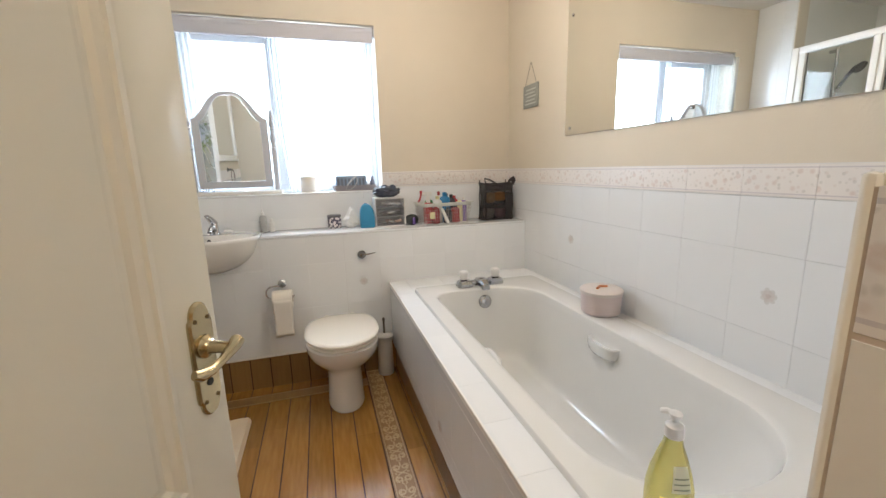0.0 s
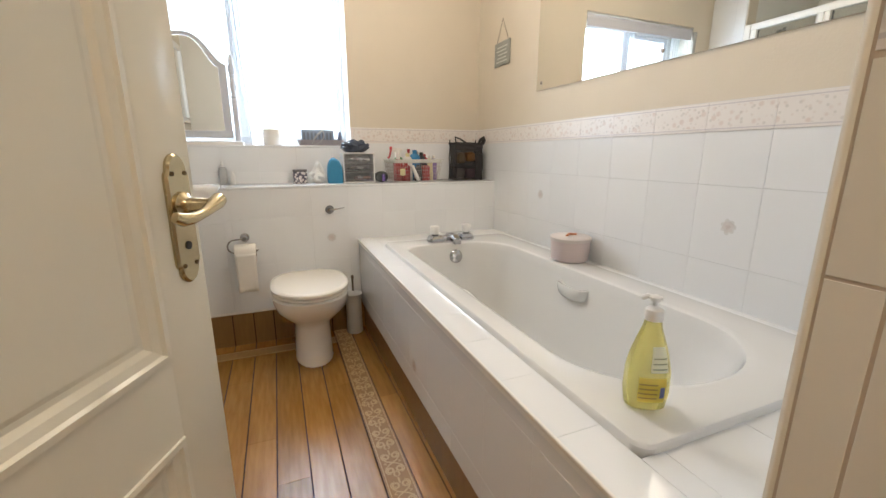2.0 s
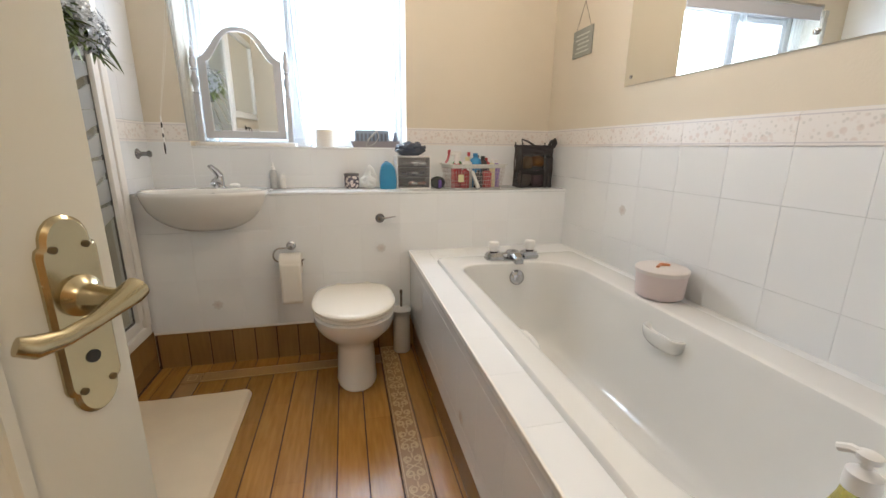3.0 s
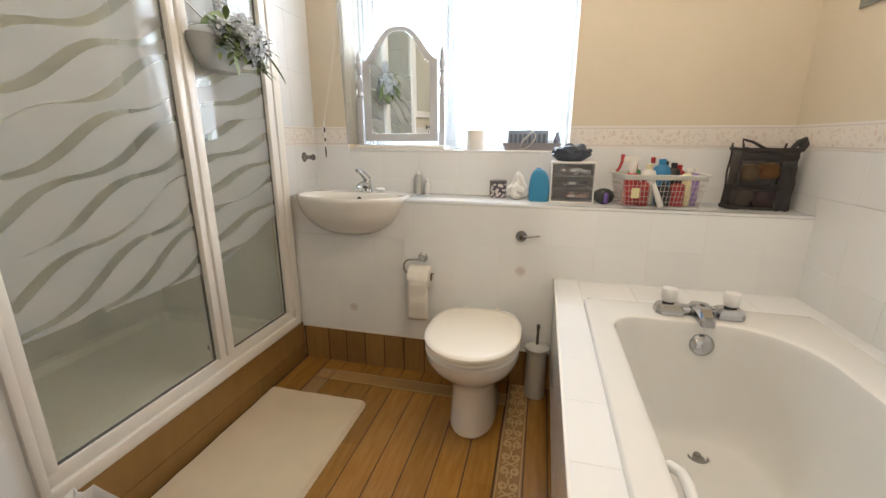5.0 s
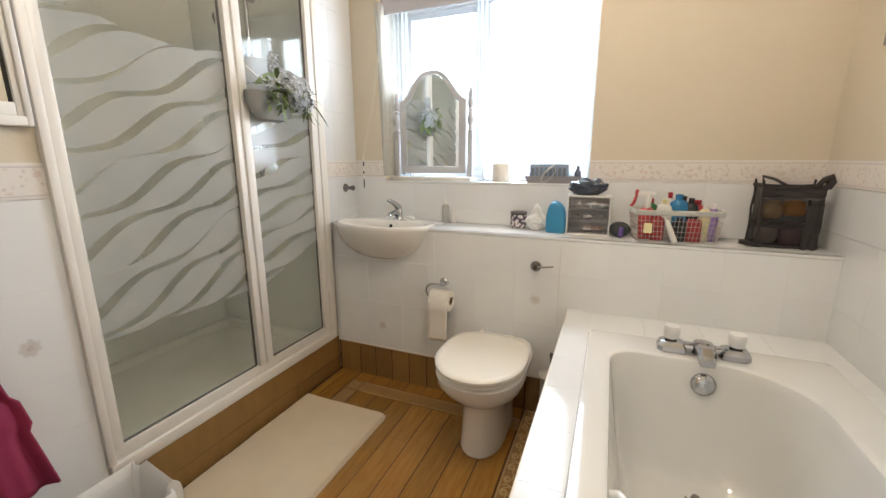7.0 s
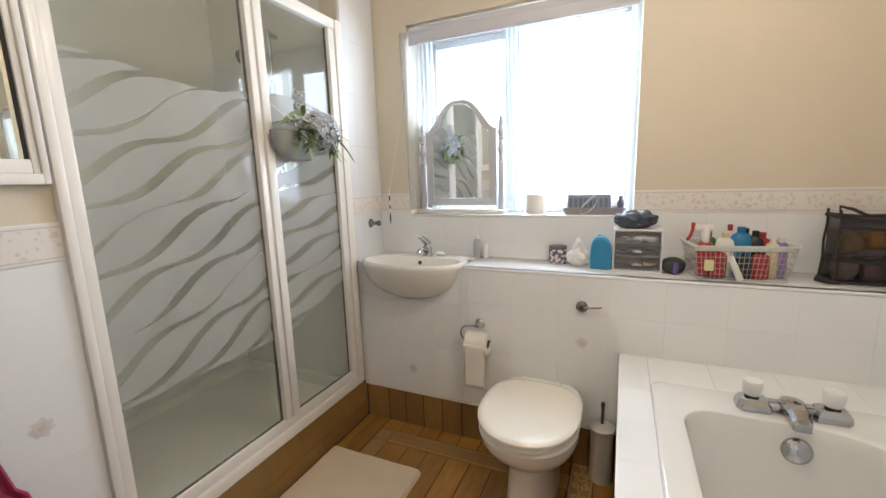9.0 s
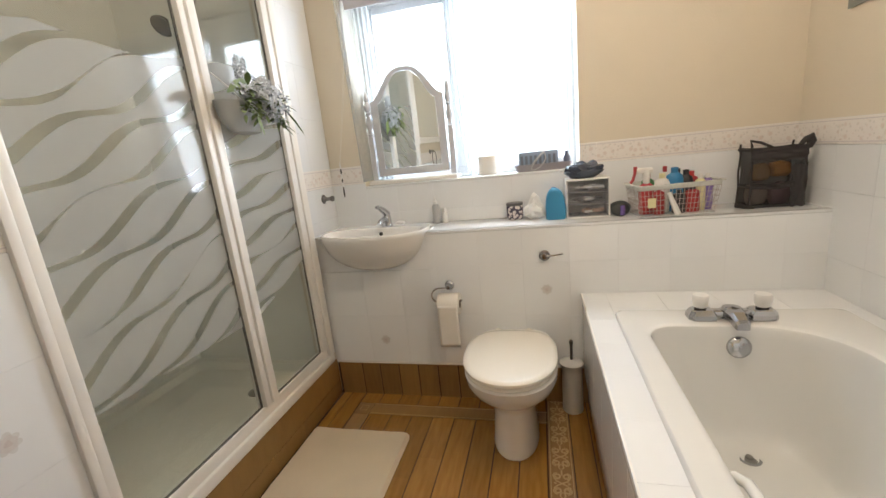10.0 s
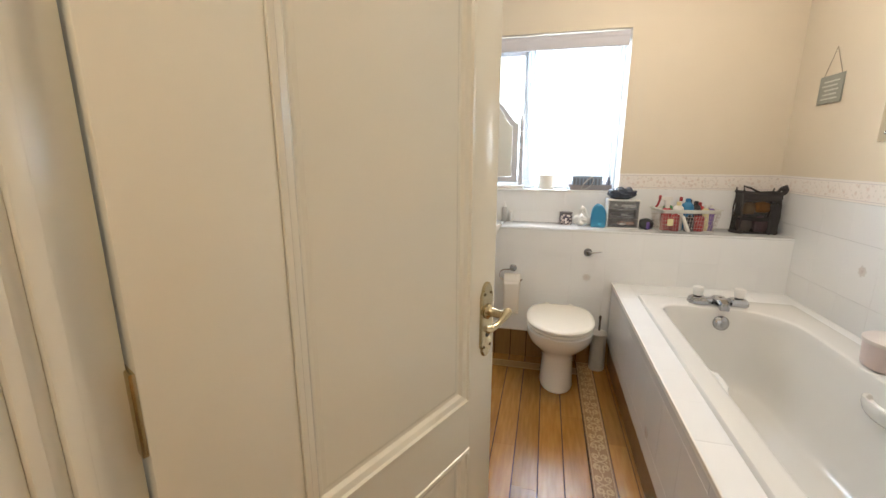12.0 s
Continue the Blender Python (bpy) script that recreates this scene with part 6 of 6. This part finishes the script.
# boxing front: right of the basin full height, below the basin the lower rows
tiling(boxing, (0, FY, 0), (1, 0, 0), up, steps(BX1, WX - 0.008, 0.106, 0.2005), [0.193, 0.449, 0.700, LEDGE - 0.013], TILE)
tiling(boxing, (0, FY, 0), (1, 0, 0), up, steps(LX + 0.008, BX1, -0.685, 0.2005), [0.193, 0.449, 0.685], TILE)
# left wall
tiling(wall_west, (LX + 0.003, 0, 0), (0, 1, 0), up, steps(DY + 0.003, 1.152, 0.944, 0.2005), [0.0, 0.185, 0.435, 0.610, 0.860, 1.100], TILE)
tiling(wall_west, (LX + 0.003, 0, 0), (0, 1, 0), up, steps(DY + 0.003, 1.152, 0.944, 0.2005), [1.102, 1.193], BORDER, "border_tile")
tiling(wall_west, (LX + 0.003, 0, 0), (0, 1, 0), up, steps(2.318, BY - 0.006, 2.4, 0.2005), [LEDGE, 0.935, 1.100], TILE)
tiling(wall_west, (LX + 0.003, 0, 0), (0, 1, 0), up, steps(2.318, BY - 0.006, 2.4, 0.2005), [1.102, 1.193], BORDER, "border_tile")
tiling(wall_west, (LX + 0.003, 0, 0), (0, 1, 0), up, steps(2.318, BY - 0.006, 2.4, 0.2005), [1.195, 1.445, 1.695, 1.945, 2.195, CEIL], TILE)
# reveal beside the door and the wall at the bath's head
tiling(wall_south, (0.3195, 0, 0), (0, -1, 0), up, [-(DY - 0.001), -0.120, -0.063], [0.0, 0.193, 0.443, 0.693, 0.943, 1.094], TILEWARM)
tiling(wall_south, (0.3195, 0, 0), (0, -1, 0), up, [-(DY - 0.001), -0.120, -0.063], [1.096, 1.190], BORDER, "border_tile")
tiling(wall_south, (0, DY + 0.003, 0), (-1, 0, 0), up, [-v for v in reversed(steps(0.326, WX - 0.008, 1.06, 0.2005))], [RIM - 0.005] + ROW[1:], TILE)
tiling(wall_south, (0, DY + 0.003, 0), (-1, 0, 0), up, [-v for v in reversed(steps(0.326, WX - 0.008, 1.06, 0.2005))], [1.102, 1.193], BORDER, "border_tile")
slab("corner_trim", 0.3142, 0.3245, DY - 0.0015, DY + 0.008, 0.0, 1.197, TILEWARM, wall_south, 0.004)
# bath surround top and panel
ry = steps(DY + 0.008, FY - 0.006, 0.876, 0.1945)
tiling(surround, (0, 0, RIM - 0.006), (1, 0, 0), (0, 1, 0), [0.354, 0.4515], ry, TILE)
tiling(surround, (0, 0, RIM - 0.006), (1, 0, 0), (0, 1, 0), steps(0.4515, WX - 0.008, 0.50, 0.2), [DY + 0.010, 0.3945], TILE)
tiling(surround, (0, 0, RIM - 0.006), (1, 0, 0), (0, 1, 0), steps(0.4515, WX - 0.008, 0.45, 0.2), [2.0985, FY - 0.006], TILE)
tiling(surround, (0, 0, RIM - 0.006), (1, 0, 0), (0, 1, 0), [1.181, WX - 0.008], steps(0.3945, 2.0985, 0.744, 0.2005), TILE)
tiling(surround, (0.362, 0, 0), (0, -1, 0), up, [-v for v in reversed(steps(DY + 0.008, FY - 0.006, 0.955, 0.2005))], [0.166, 0.240, 0.490, RIM - 0.007], TILE)
slab("rim_trim", 0.3505, 0.3570, DY + 0.008, FY - 0.006, RIM - 0.010, RIM + 0.0002, WHITEGLOSS, surround, 0.002)
